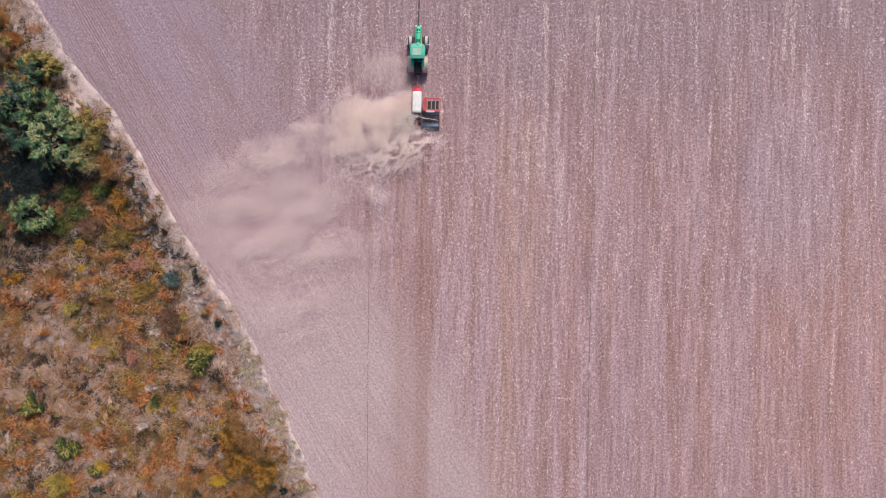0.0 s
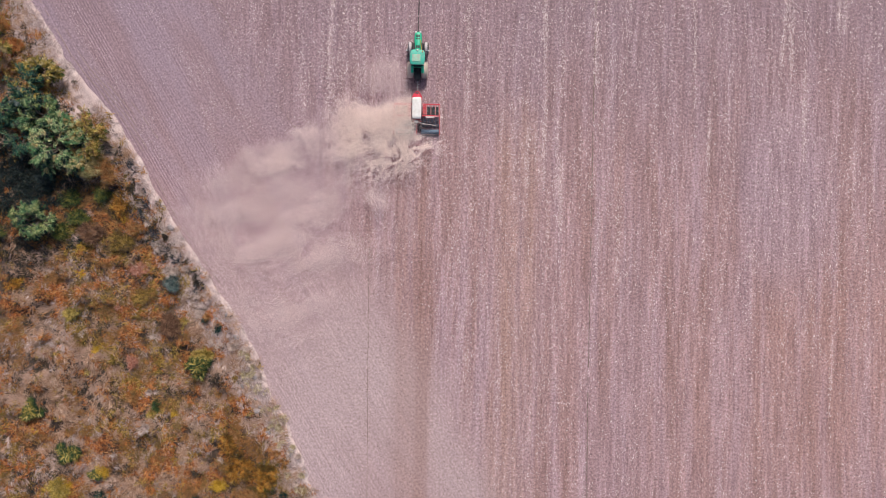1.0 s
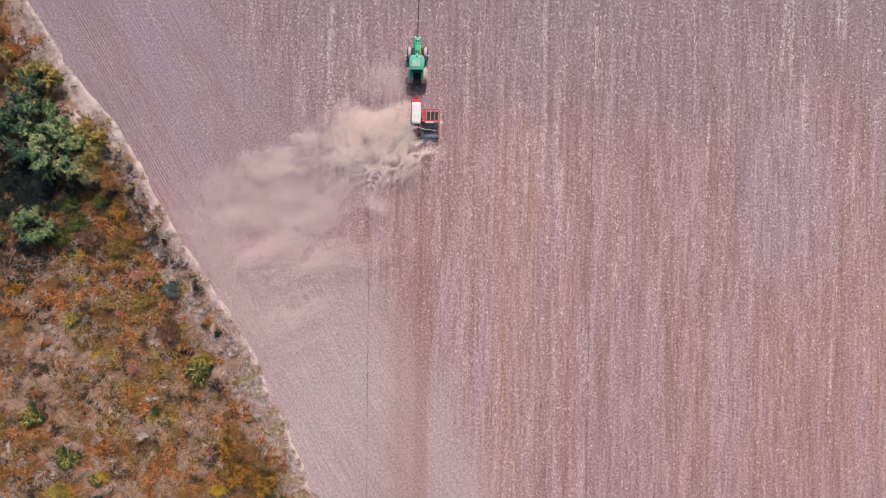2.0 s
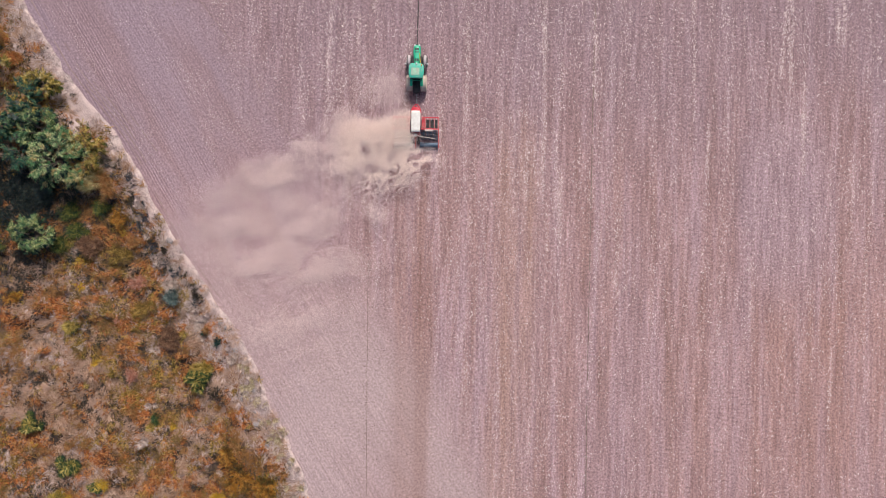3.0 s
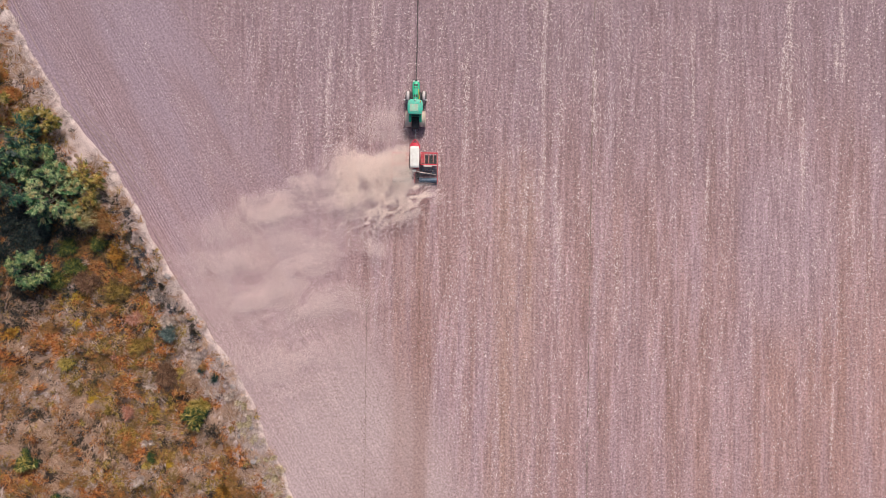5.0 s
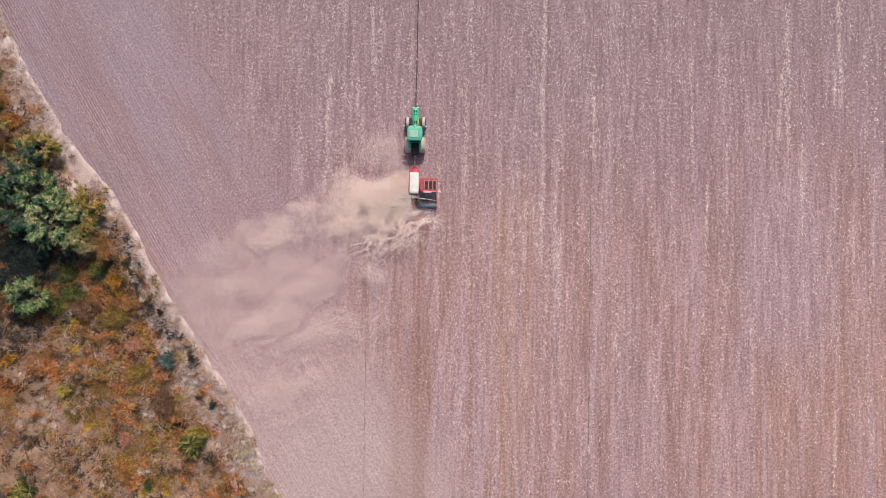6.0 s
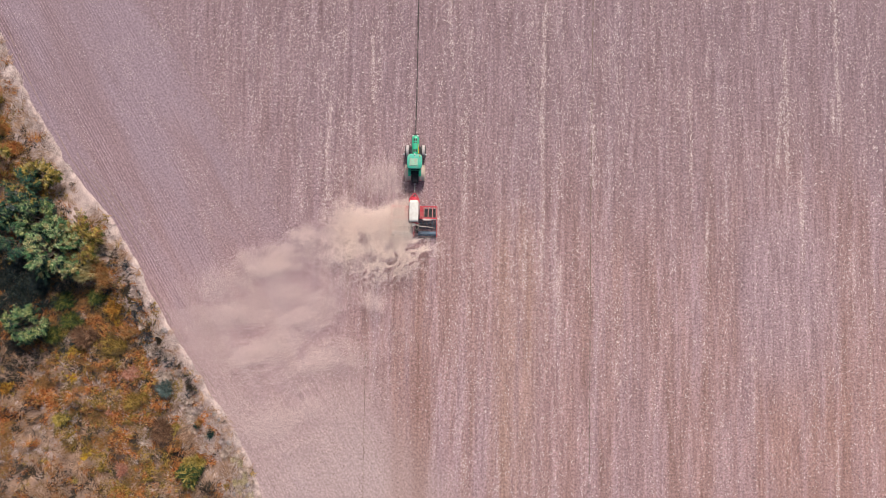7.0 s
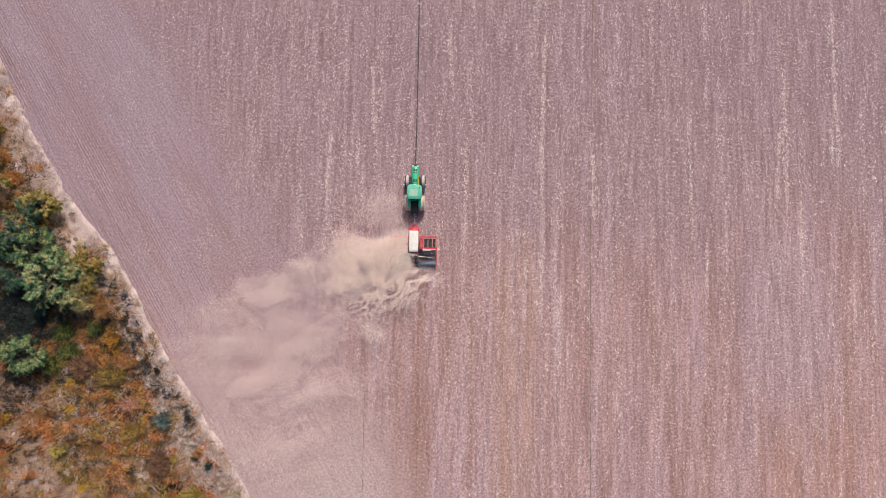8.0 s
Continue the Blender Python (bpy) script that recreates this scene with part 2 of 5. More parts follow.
DUST = sprig_material("fresh_airborne_dust", (0.90, 0.735, 0.650), (0.93, 0.77, 0.685), (0.96, 0.815, 0.735), rough=1.0, through_leaf=0.15)
DUST_HAZE = sprig_material("drifting_dust", (0.88, 0.70, 0.66), (0.91, 0.74, 0.70), (0.94, 0.785, 0.745), rough=1.0, through_leaf=0.15)
GRASS_TAN = sprig_material("dead_grass", (0.20, 0.105, 0.065), (0.40, 0.225, 0.14), (0.57, 0.355, 0.235), (0.76, 0.57, 0.44), patch=0.35, other=(0.50, 0.34, 0.265), through_leaf=0.2)
GRASS_GREY = sprig_material("ashen_dead_grass", (0.31, 0.22, 0.21), (0.52, 0.395, 0.37), (0.70, 0.56, 0.515), (0.84, 0.72, 0.665), through_leaf=0.2)
GRASS_RUST = sprig_material("rust_heath", (0.085, 0.034, 0.012), (0.36, 0.105, 0.030), (0.68, 0.235, 0.060), (0.64, 0.38, 0.15), patch=0.40, other=(0.26, 0.150, 0.055), through_leaf=0.2)
GRASS_OLIVE = sprig_material("olive_heath", (0.050, 0.045, 0.013), (0.20, 0.135, 0.025), (0.46, 0.275, 0.050), (0.66, 0.44, 0.12), patch=0.5, other=(0.17, 0.10, 0.045), through_leaf=0.2)
GRASS_DARK = sprig_material("dark_heath_and_shade", (0.014, 0.016, 0.018), (0.032, 0.030, 0.028), (0.075, 0.052, 0.032), (0.15, 0.095, 0.045), through_leaf=0.1)
LEAF_SILVER = sprig_material("silver_leaves", (0.045, 0.15, 0.065), (0.18, 0.315, 0.135), (0.44, 0.53, 0.24), (0.82, 0.80, 0.44), patch=0.6, other=(0.06, 0.22, 0.08), through_leaf=0.2)
LEAF_SAGE = sprig_material("sage_leaves", (0.025, 0.085, 0.035), (0.12, 0.21, 0.075), (0.38, 0.43, 0.155), (0.70, 0.66, 0.29), patch=0.7, other=(0.025, 0.13, 0.055), through_leaf=0.2)
LEAF_GREEN = sprig_material("green_leaves", (0.009, 0.050, 0.040), (0.024, 0.11, 0.075), (0.09, 0.24, 0.12), (0.40, 0.46, 0.20), patch=0.7, other=(0.010, 0.065, 0.055), through_leaf=0.2)
LEAF_OCHRE = sprig_material("ochre_leaves", (0.14, 0.11, 0.022), (0.38, 0.275, 0.050), (0.66, 0.47, 0.10), (0.74, 0.58, 0.22), patch=0.9, other=(0.19, 0.16, 0.038), through_leaf=0.2)
LEAF_AMBER = sprig_material("amber_leaves", (0.06, 0.026, 0.006), (0.30, 0.105, 0.012), (0.68, 0.29, 0.035), (0.60, 0.39, 0.08), patch=0.8, other=(0.065, 0.052, 0.015), through_leaf=0.2)
LEAF_ROSE = sprig_material("rosy_leaves", (0.24, 0.085, 0.055), (0.52, 0.20, 0.13), (0.68, 0.33, 0.22), (0.62, 0.42, 0.33), through_leaf=0.2)
LEAF_BROWN = sprig_material("brown_leaves", (0.045, 0.022, 0.015), (0.15, 0.070, 0.038), (0.30, 0.15, 0.080), (0.42, 0.24, 0.14), through_leaf=0.2)
# near-black leaves that paint shade inside crowns and bushes; also for dark tufts
LEAF_DARK_SHADE = sprig_material("dark_shade_leaves", (0.003, 0.014, 0.018), (0.006, 0.025, 0.026), (0.014, 0.052, 0.042), (0.04, 0.09, 0.05), through_leaf=0.15)
LEAF_GOLD = sprig_material("golden_leaves", (0.40, 0.22, 0.02), (0.68, 0.42, 0.03), (0.80, 0.58, 0.10), through_leaf=0.3)
# blue-black leaf colour that paints the shadow under the trees
LEAF_SHADE = sprig_material("tree_shade_leaves", (0.008, 0.013, 0.020), (0.015, 0.027, 0.032), (0.032, 0.052, 0.050), (0.080, 0.090, 0.055), through_leaf=0.1)
LEAF_TIP = sprig_material("tan_leaf_tips", (0.22, 0.21, 0.08), (0.46, 0.41, 0.17), (0.72, 0.60, 0.30), (0.90, 0.80, 0.52), patch=0.8, other=(0.46, 0.30, 0.11), through_leaf=0.3)
LEAF_BUSH = sprig_material("olive_bush_leaves", (0.014, 0.038, 0.016), (0.045, 0.085, 0.022), (0.15, 0.17, 0.030), (0.44, 0.36, 0.07), patch=1.1, other=(0.025, 0.065, 0.026), through_leaf=0.2)
LEAF_SPIKE = sprig_material("stiff_green_leaves", (0.010, 0.032, 0.018), (0.028, 0.070, 0.026), (0.060, 0.115, 0.030), (0.20, 0.23, 0.05), through_leaf=0.2)
LEAF_RUST = sprig_material("rust_leaves", (0.13, 0.06, 0.025), (0.42, 0.175, 0.055), (0.62, 0.30, 0.10), (0.56, 0.40, 0.19), patch=0.9, other=(0.17, 0.135, 0.05), through_leaf=0.3)
LEAF_PALE = sprig_material("pale_leaves", (0.44, 0.32, 0.265), (0.63, 0.49, 0.42), (0.79, 0.67, 0.58), through_leaf=0.2)
LEAF_BLUE = sprig_material("blue_green_leaves", (0.040, 0.075, 0.066), (0.095, 0.145, 0.13), (0.20, 0.26, 0.24), (0.36, 0.40, 0.38), through_leaf=0.3)
LEAF_SLATE = sprig_material("slate_leaves", (0.020, 0.024, 0.034), (0.040, 0.046, 0.060), (0.075, 0.078, 0.092), (0.16, 0.15, 0.16), through_leaf=0.2)
GRASS_YELLOW = sprig_material("straw_yellow_grass", (0.30, 0.23, 0.11), (0.52, 0.41, 0.24), (0.70, 0.58, 0.38), (0.80, 0.70, 0.52), through_leaf=0.2)
BARK = paint_material("grey_bark", (0.10, 0.075, 0.058), 0.25, 0.9, 0.0, 6.0)
TWIG = paint_material("bare_twigs", (0.42, 0.28, 0.19), 0.3, 0.9, 0.0, 6.0)
STONE = paint_material("grey_field_stone", (0.27, 0.23, 0.235), 0.5, 0.9, 0.0, 4.0)
GREEN = paint_material("green_machine_paint", (0.010, 0.47, 0.26), 0.10, 0.3)
ROOF_GREEN = paint_material("sun_faded_green_roof", (0.025, 0.50, 0.35), 0.34, 0.4, 0.0, 4.0)
ROOF_PATCH = paint_material("dusty_roof_panel", (0.30, 0.62, 0.44), 0.75, 0.5, 0.0, 3.0)
YELLOW = paint_material("yellow_machine_paint", (0.70, 0.52, 0.02), 0.3, 0.4)
RED = paint_material("red_machine_paint", (0.58, 0.012, 0.045), 0.16, 0.4)
RED_DUSTY = paint_material("dusty_red_steel", (0.46, 0.025, 0.045), 0.30, 0.55)
RED_PALE = paint_material("dust_bleached_red_steel", (0.62, 0.15, 0.16), 0.75, 0.6, 0.0, 3.0)
HOSE = paint_material("dusty_seed_hose", (0.62, 0.53, 0.49), 0.5, 0.8)
CANVAS = paint_material("white_hopper_cover", (0.82, 0.79, 0.74), 0.35, 0.7)
RUBBER = paint_material("dusty_tyre_rubber", (0.035, 0.042, 0.055), 0.35, 0.9, 0.0, 1.4)
RUBBER_WORN = paint_material("earth_caked_tyre", (0.66, 0.54, 0.455), 0.5, 0.95, 0.0, 1.4)
RUBBER_GREY = paint_material("dusty_grey_tyre", (0.58, 0.52, 0.53), 0.4, 0.95, 0.0, 1.4)
BLACK = paint_material("black_chassis", (0.014, 0.016, 0.020), 0.08, 0.6)
STEEL = paint_material("dark_disc_steel", (0.11, 0.175, 0.255), 0.12, 0.5, 0.1)
GREY = paint_material("light_grey_steel", (0.45, 0.44, 0.43), 0.5, 0.5, 0.4)
GLASS = glass_material()
BEACON = paint_material("amber_beacon", (0.85, 0.35, 0.02), 0.1, 0.3)
LAMP_GLASS = paint_material("clear_lamp_glass", (0.75, 0.76, 0.74), 0.1, 0.15)


# ---- mesh helpers ----
def mesh_of(name, verts, faces, material, smooth=False):
    """A mesh from arrays: verts (n, 3), faces (m, k)."""
    verts, faces = np.asarray(verts, np.float32), np.asarray(faces, np.int32)
    me = bpy.data.meshes.new(name)
    m, k = faces.shape
    me.vertices.add(len(verts))
    me.vertices.foreach_set("co", verts.ravel())
    me.loops.add(m * k)
    me.loops.foreach_set("vertex_index", faces.ravel())
    me.polygons.add(m)
    me.polygons.foreach_set("loop_start", np.arange(0, m * k, k, dtype=np.int32))
    me.update(calc_edges=True)
    if smooth:
        me.shade_smooth()
    me.materials.append(material)
    return me


def part(name, bm, material, parent, label="", smooth=False):
    """Links a bmesh as one mesh object under a thing or a part."""
    me = bpy.data.meshes.new(name)
    bm.to_mesh(me)
    bm.free()
    if smooth:
        me.shade_smooth()
    me.materials.append(material)
    ob = new(name, me)
    ob.parent = parent
    return tagged(ob, label)


def thing(name, m, label, category, group=""):
    ob = new(name)
    ob.empty_display_size = 0.3
    ob.matrix_basis = m
    return tagged(ob, label, category, group)


def add_box(bm, c, size, bevel=0.0, turn=None, taper=(1, 1), segments=2):
    """A bevelled box; taper narrows its +z face in x and y."""
    res = bmesh.ops.create_cube(bm, size=1.0)
    vs = res["verts"]
    for v in vs:
        if v.co.z > 0:
            v.co.x *= taper[0]
            v.co.y *= taper[1]
        v.co = Vector((v.co.x * size[0], v.co.y * size[1], v.co.z * size[2]))
    if bevel:
        es = list({e for v in vs for e in v.link_edges})
        out = bmesh.ops.bevel(bm, geom=es, offset=bevel, segments=segments, affect="EDGES", profile=0.6)
        vs = list({v for f in out["faces"] for v in f.verts} | {v for v in vs if v.is_valid})
    m = Matrix.Translation(c) @ (turn.to_4x4() if turn else Matrix.Identity(4))
    bmesh.ops.transform(bm, matrix=m, verts=vs)
    return vs


def add_rod(bm, a, b, r, r2=None, n=10):
    """A round bar from a to b."""
    a, b = Vector(a), Vector(b)
    d = b - a
    m = Matrix.Translation((a + b) / 2) @ d.to_track_quat("Z", "Y").to_matrix().to_4x4()
    bmesh.ops.create_cone(bm, cap_ends=True, segments=n, radius1=r, radius2=r if r2 is None else r2, depth=d.length, matrix=m)


def add_lathe(bm, profile, n=36, axis="X", centre=(0, 0, 0)):
    """A closed profile of (radius, along) turned about an axis."""
    rings = []
    for i in range(n):
        a = 2 * math.pi * i / n
        ring = []
        for r, s in profile:
            p = Vector((s, r * math.cos(a), r * math.sin(a))) if axis == "X" else Vector((r * math.cos(a), r * math.sin(a), s))
            ring.append(bm.verts.new(p + Vector(centre)))
        rings.append(ring)
    k = len(profile)
    for i in range(n):
        for j in range(k):
            bm.faces.new((rings[i][j], rings[(i + 1) % n][j], rings[(i + 1) % n][(j + 1) % k], rings[i][(j + 1) % k]))
    bmesh.ops.recalc_face_normals(bm, faces=bm.faces)


def lattice(ix, iy, seed):
    h = (ix * 374761393 + iy * 668265263 + seed * 974634777) & 0x7FFFFFFF
    h = ((h ^ (h >> 13)) * 1274126177) & 0x7FFFFFFF
    return ((h ^ (h >> 16)) & 0xFFFF) / 65535.0


def value_noise(x, y, seed=0):
    """Smooth noise from 0 to 1 over arrays."""
    x, y = np.asarray(x, float), np.asarray(y, float)
    ix, iy = np.floor(x).astype(np.int64), np.floor(y).astype(np.int64)
    fx, fy = x - ix, y - iy
    fx, fy = fx * fx * (3 - 2 * fx), fy * fy * (3 - 2 * fy)
    a, b = lattice(ix, iy, seed), lattice(ix + 1, iy, seed)
    c, d = lattice(ix, iy + 1, seed), lattice(ix + 1, iy + 1, seed)
    return (a * (1 - fx) + b * fx) * (1 - fy) + (c * (1 - fx) + d * fx) * fy


def fractal(x, y, seed=0, octaves=4):
    total, weight, amp = 0.0, 0.0, 1.0
    for o in range(octaves):
        total = total + amp * value_noise(np.asarray(x) * 2 ** o + 17.3 * o, np.asarray(y) * 2 ** o - 9.1 * o, seed + o)
        weight += amp
        amp *= 0.55
    return total / weight


def smooth(lo, hi, v):
    t = np.clip((np.asarray(v, float) - lo) / (hi - lo), 0, 1)
    return t * t * (3 - 2 * t)


rng = np.random.default_rng(7)

# ---- the lie of the land ----
# the field's edge: x for a given y, from the near end to the far end
EDGE_Y = np.array([-400, -60, -33.2, -24.0, -18.0, -11.2, -6.0, -0.7, 5.35, 10.6, 14.8, 18.5, 21.9, 25.7, 29.1, 33.2, 39.2, 45.9, 60, 400])
EDGE_X = np.array([190, -2.0, -16.4, -19.9, -22.9, -25.9, -29.0, -32.7, -36.5, -39.3, -41.4, -44.0, -46.7, -50.0, -51.9, -54.3, -57.5, -60.2, -66, -215])


def edge_x(y):
    wob = (fractal(np.asarray(y) * 0.45, np.asarray(y) * 0.0 + 3.0, 41, 3) - 0.5) * 0.9
    return np.interp(y, EDGE_Y, EDGE_X) + wob


def bank(x, y):
    """Height of the rough ground beside the field."""
    d = edge_x(y) - np.asarray(x)
    return smooth(0.0, 0.9, d) * 0.24 + smooth(2.0, 7.0, d) * 0.75 * smooth(0.46, 0.70, fractal(np.asarray(x) * 0.36, np.asarray(y) * 0.36, 6, 3)) + smooth(1.0, 8.0, d) * (fractal(np.asarray(x) * 0.35, np.asarray(y) * 0.35, 5, 3) - 0.35) * 0.7


# the field itself, one sheet out to the horizon
R = 2600.0
ground = new("ground", mesh_of("ground", [(-R, -R, 0), (R, -R, 0), (R, R, 0), (-R, R, 0)], [(0, 1, 2, 3)], SOIL))
tagged(ground, "dry pinkish brown tilled field with straw streaks", "field", kind="structure")


def strip_mesh(name, ys, offs, material, lift=0.012, ragged=0.0):
    """Ground beside the field's edge, between two distances from it."""
    verts, faces = [], []
    Y, O = np.meshgrid(ys, offs, indexing="ij")
    if ragged:
        O = O + (fractal(Y * 0.8, O * 0.0, 91, 4) - 0.5) * ragged * (O <= offs[0] + 1e-6)
    X = edge_x(Y) - O
    Z = np.maximum(bank(X, Y), 0.0) + lift
    Z[:, 0] = -0.05
    verts = np.stack([X, Y, Z], -1).reshape(-1, 3)
    n, k = len(ys), len(offs)
    i = np.arange(n * k).reshape(n, k)
    faces = np.stack([i[:-1, :-1], i[1:, :-1], i[1:, 1:], i[:-1, 1:]], -1).reshape(-1, 4)
    faces = faces[:, ::-1]
    return mesh_of(name, verts, faces, material, True)


near_ys = np.arange(-70, 80.01, 0.5)
far_ys = np.concatenate([np.arange(-300, -70, 10.0), near_ys, np.arange(80, 300.1, 10.0)])
verge = new("verge", strip_mesh("verge", near_ys, np.concatenate([np.arange(0, 4.6, 0.4), [5.0, 5.6]]), VERGE, 0.03, 0.6))
tagged(verge, "pale dusty earth strip along the field edge", "verge", kind="structure")
scrub_ground = new("scrub_ground", strip_mesh("scrub_ground", far_ys, np.concatenate([np.arange(2.6, 40, 0.7), np.arange(40, 400, 20.0)]), LITTER, 0.02, 1.6))
tagged(scrub_ground, "rough ground of dead grass and litter", "scrubland", kind="structure")


def drill_ridges(name, turn, us, vs, height, label):
    """Low ridges left by the coulters: a crest at every second line across, running along the worked direction."""
    c, t = math.cos(turn), math.sin(turn)
    U, V = np.meshgrid(us, vs, indexing="ij")
    X, Y = U * c - V * t, U * t + V * c
    i = np.arange(len(us))[:, None]
    crest = (i % 2) * (0.35 + 0.9 * value_noise(i * 7.3 + 0 * V, V * 0.11, 801)) * (0.45 + 0.8 * fractal(U * 0.4, V * 0.05, 805, 3))
    Z = 0.004 + height(X, Y) * crest
    Z[[0, -1], :] = -0.05
    Z[:, [0, -1]] = -0.05
    Z = np.where(height(X, Y) < 1e-4, -0.05, Z)
    n, k = U.shape
    q = np.arange(n * k).reshape(n, k)
    faces = np.stack([q[:-1, :-1], q[1:, :-1], q[1:, 1:], q[:-1, 1:]], -1).reshape(-1, 4)
    keep = (Z.reshape(-1)[faces] > -0.04).any(1)
    ob = new(name, mesh_of(name, np.stack([X, Y, Z], -1).reshape(-1, 3), faces[keep], SOIL))
    return tagged(ob, label, "soil ridges", kind="structure")


def from_edge(x, y):
    return 0.868 * x + 0.497 * y + 30.0


drill_ridges("field_ridges", -ROW_TURN, np.arange(-34.0, 68.0, 0.157), np.arange(-42.0, 72.0, 3.0), lambda x, y: 0.030 * smooth(17.0, 24.0, from_edge(x, y)), "low parallel drill ridges of dry tilled soil")
drill_ridges("headland_ridges", -EDGE_TURN, np.arange(-29.6, -6.0, 0.178), np.arange(-30.0, 84.0, 1.5), lambda x, y: (0.016 + 0.012 * smooth(2.0, 14.0, y) + 0.018 * smooth(9.0, 3.0, from_edge(x, y)) * smooth(4.0, 16.0, y)) * smooth(22.0, 15.0, from_edge(x, y)) * smooth(0.2, 0.8, x - edge_x(y)), "low soil ridges along the field edge")


def furrow(points, width, label, material=FURROW, crumbled=0.12):
    """A marker furrow: a moist groove between two low crumbled lips."""
    pts = [Vector(p) for p in points]
    verts, faces = [], []
    dense = []
    for a, b in zip(pts, pts[1:]):
        k = max(2, int((b - a).length / 0.35))
        dense += [a.lerp(b, i / k) for i in range(k)]
    dense.append(pts[-1])
    for i, p in enumerate(dense):
        d = (dense[min(i + 1, len(dense) - 1)] - dense[max(i - 1, 0)]).normalized()
        s = Vector((d.y, -d.x))
        w = width * (0.6 + 0.8 * noise.noise((p.x, p.y * 0.9, 2.0)) ** 2 + 0.5 * random.random())
        c = p + s * (0.05 * noise.noise((p.x * 0.4, p.y * 0.4, 7.0)))
        lip = 0.05 + 0.05 * random.random()
        sunk = crumbled * smooth(-0.12, -0.45, noise.noise((p.x * 0.5, p.y * 0.5, 4.0)))     # stretches that have crumbled in
        for off, z in ((-1.6, -0.01), (-0.9, lip), (-0.4, 0.044), (0.4, 0.044), (0.9, lip * 0.9), (1.6, -0.01)):
            q = c + s * off * w
            verts.append((q.x, q.y, z - sunk))
    k = 6
    for i in range(len(dense) - 1):
        for j in range(k - 1):
            faces.append((i * k + j, i * k + j + 1, (i + 1) * k + j + 1, (i + 1) * k + j))
    ob = new("furrow", mesh_of("furrow", verts, faces, material))
    return tagged(ob, label, "furrow", kind="structure")


furrow([(-3.25, 29.6), (-3.10, 36.0), (-2.95, 45.0), (-2.8, 56.0), (-2.4, 75.0)], 0.068, "thin dark marker furrow ahead of the tractor", FURROW_WET, 0.02)
furrow([(-10.2, -40.0), (-10.1, -30.0), (-10.0, -14.0), (-9.9, -5.0), (-9.8, 1.0)], 0.026, "thin dark furrow between worked passes")
furrow([(19.2, -40.0), (19.4, -20.0), (19.8, 0.0), (20.2, 20.0), (20.7, 40.0), (21.2, 60.0)], 0.055, "thin dark furrow along the drill rows")
furrow([(-45.0, 56.0), (-39.0, 46.3), (-33.5, 37.3), (-29.0, 31.4), (-25.3, 25.8), (-21.4, 19.3), (-16.9, 12.8)], 0.027, "faint furrow closing the headland", FURROW_DRY)
furrow([(-11.9, 3.8), (-9.6, -0.2), (-7.0, -5.0)], 0.015, "faint slanting wheel furrow in dry soil", FURROW_DRY)
furrow([(-20.5, -0.9), (-18.0, -5.0), (-15.5, -9.1), (-13.5, -12.6)], 0.014, "faint slanting wheel furrow in dry soil", FURROW_DRY)


for off, ya, yb in ((0.6, -4.0, 11.0), (0.7, 12.0, 44.0), (1.3, 14.0, 24.5), (1.8, 17.0, 30.0), (2.4, 18.5, 25.0), (3.3, 15.5, 22.5)):
    ks = np.linspace(ya, yb, 14)
    furrow([(float(np.interp(q, EDGE_Y, EDGE_X)) + off * 1.15, float(q)) for q in ks], 0.042, "narrow wheel rut along the field edge", FURROW_DRY)


# ---- straw, clods and chaff on the field ----
def shards(x, y, z, length, width, turn, tilt):
    """Long four-cornered splinters at the given places."""
    n = len(x)
    c, s = np.cos(turn), np.sin(turn)
    corners = ((-0.5, 0.05, 0.0), (0.5, -0.1, 0.0), (0.05, 0.5, 0.05), (0.0, -0.1, 0.28))
    verts = np.empty((n, 4, 3))
    for i, (u, v, w) in enumerate(corners):
        lx, ly = u * length, v * width
        verts[:, i, 0] = x + lx * c - ly * s
        verts[:, i, 1] = y + lx * s + ly * c
        verts[:, i, 2] = z + w * width * 1.2 + lx * tilt
    base = np.arange(n)[:, None, None] * 4
    faces = (np.array([[0, 1, 3], [1, 2, 3], [2, 0, 3]])[None] + base).reshape(-1, 3)
    return verts.reshape(-1, 3), faces


STREAKS = np.array([-15.0, -13.6, -10.9, -9.2, -0.3, 3.4, 7.5, 11.2, 12.2, 13.6, 15.4, 20.2, 23.5, 28.0, 32.6, 35.3, 37.6, 41.5, 45.8, 48.2, 52.4, 57.0])
STREAK_W = np.array([0.45, 0.5, 0.5, 0.6, 0.4, 0.5, 0.4, 0.4, 0.4, 0.4, 0.5, 0.4, 0.5, 0.6, 0.5, 0.45, 0.4, 0.5, 0.4, 0.5, 0.5, 0.6])

# the thickest straw lines: place across the rows, and where each begins and ends along them
LINES = ((-15.6, 16.3, 33.3), (-11.8, 29.1, 33.7), (2.9, 19.3, 32.2), (13.2, 9.5, 33.7), (11.1, 8.8, 17.8), (15.6, 3.5, 12.5), (20.0, 22.4, 33.7), (35.3, 12.5, 19.3), (45.1, 24.6, 33.7), (48.0, 11.8, 26.1), (52.2, 29.2, 33.7), (52.2, -23.7, -10.9), (-10.0, 34.7, 44.2), (0.7, 39.4, 50.5), (13.1, 28.5, 46.5), (53.0, 30.1, 50.5), (46.1, 24.7, 43.4), (33.0, 24.7, 36.3))


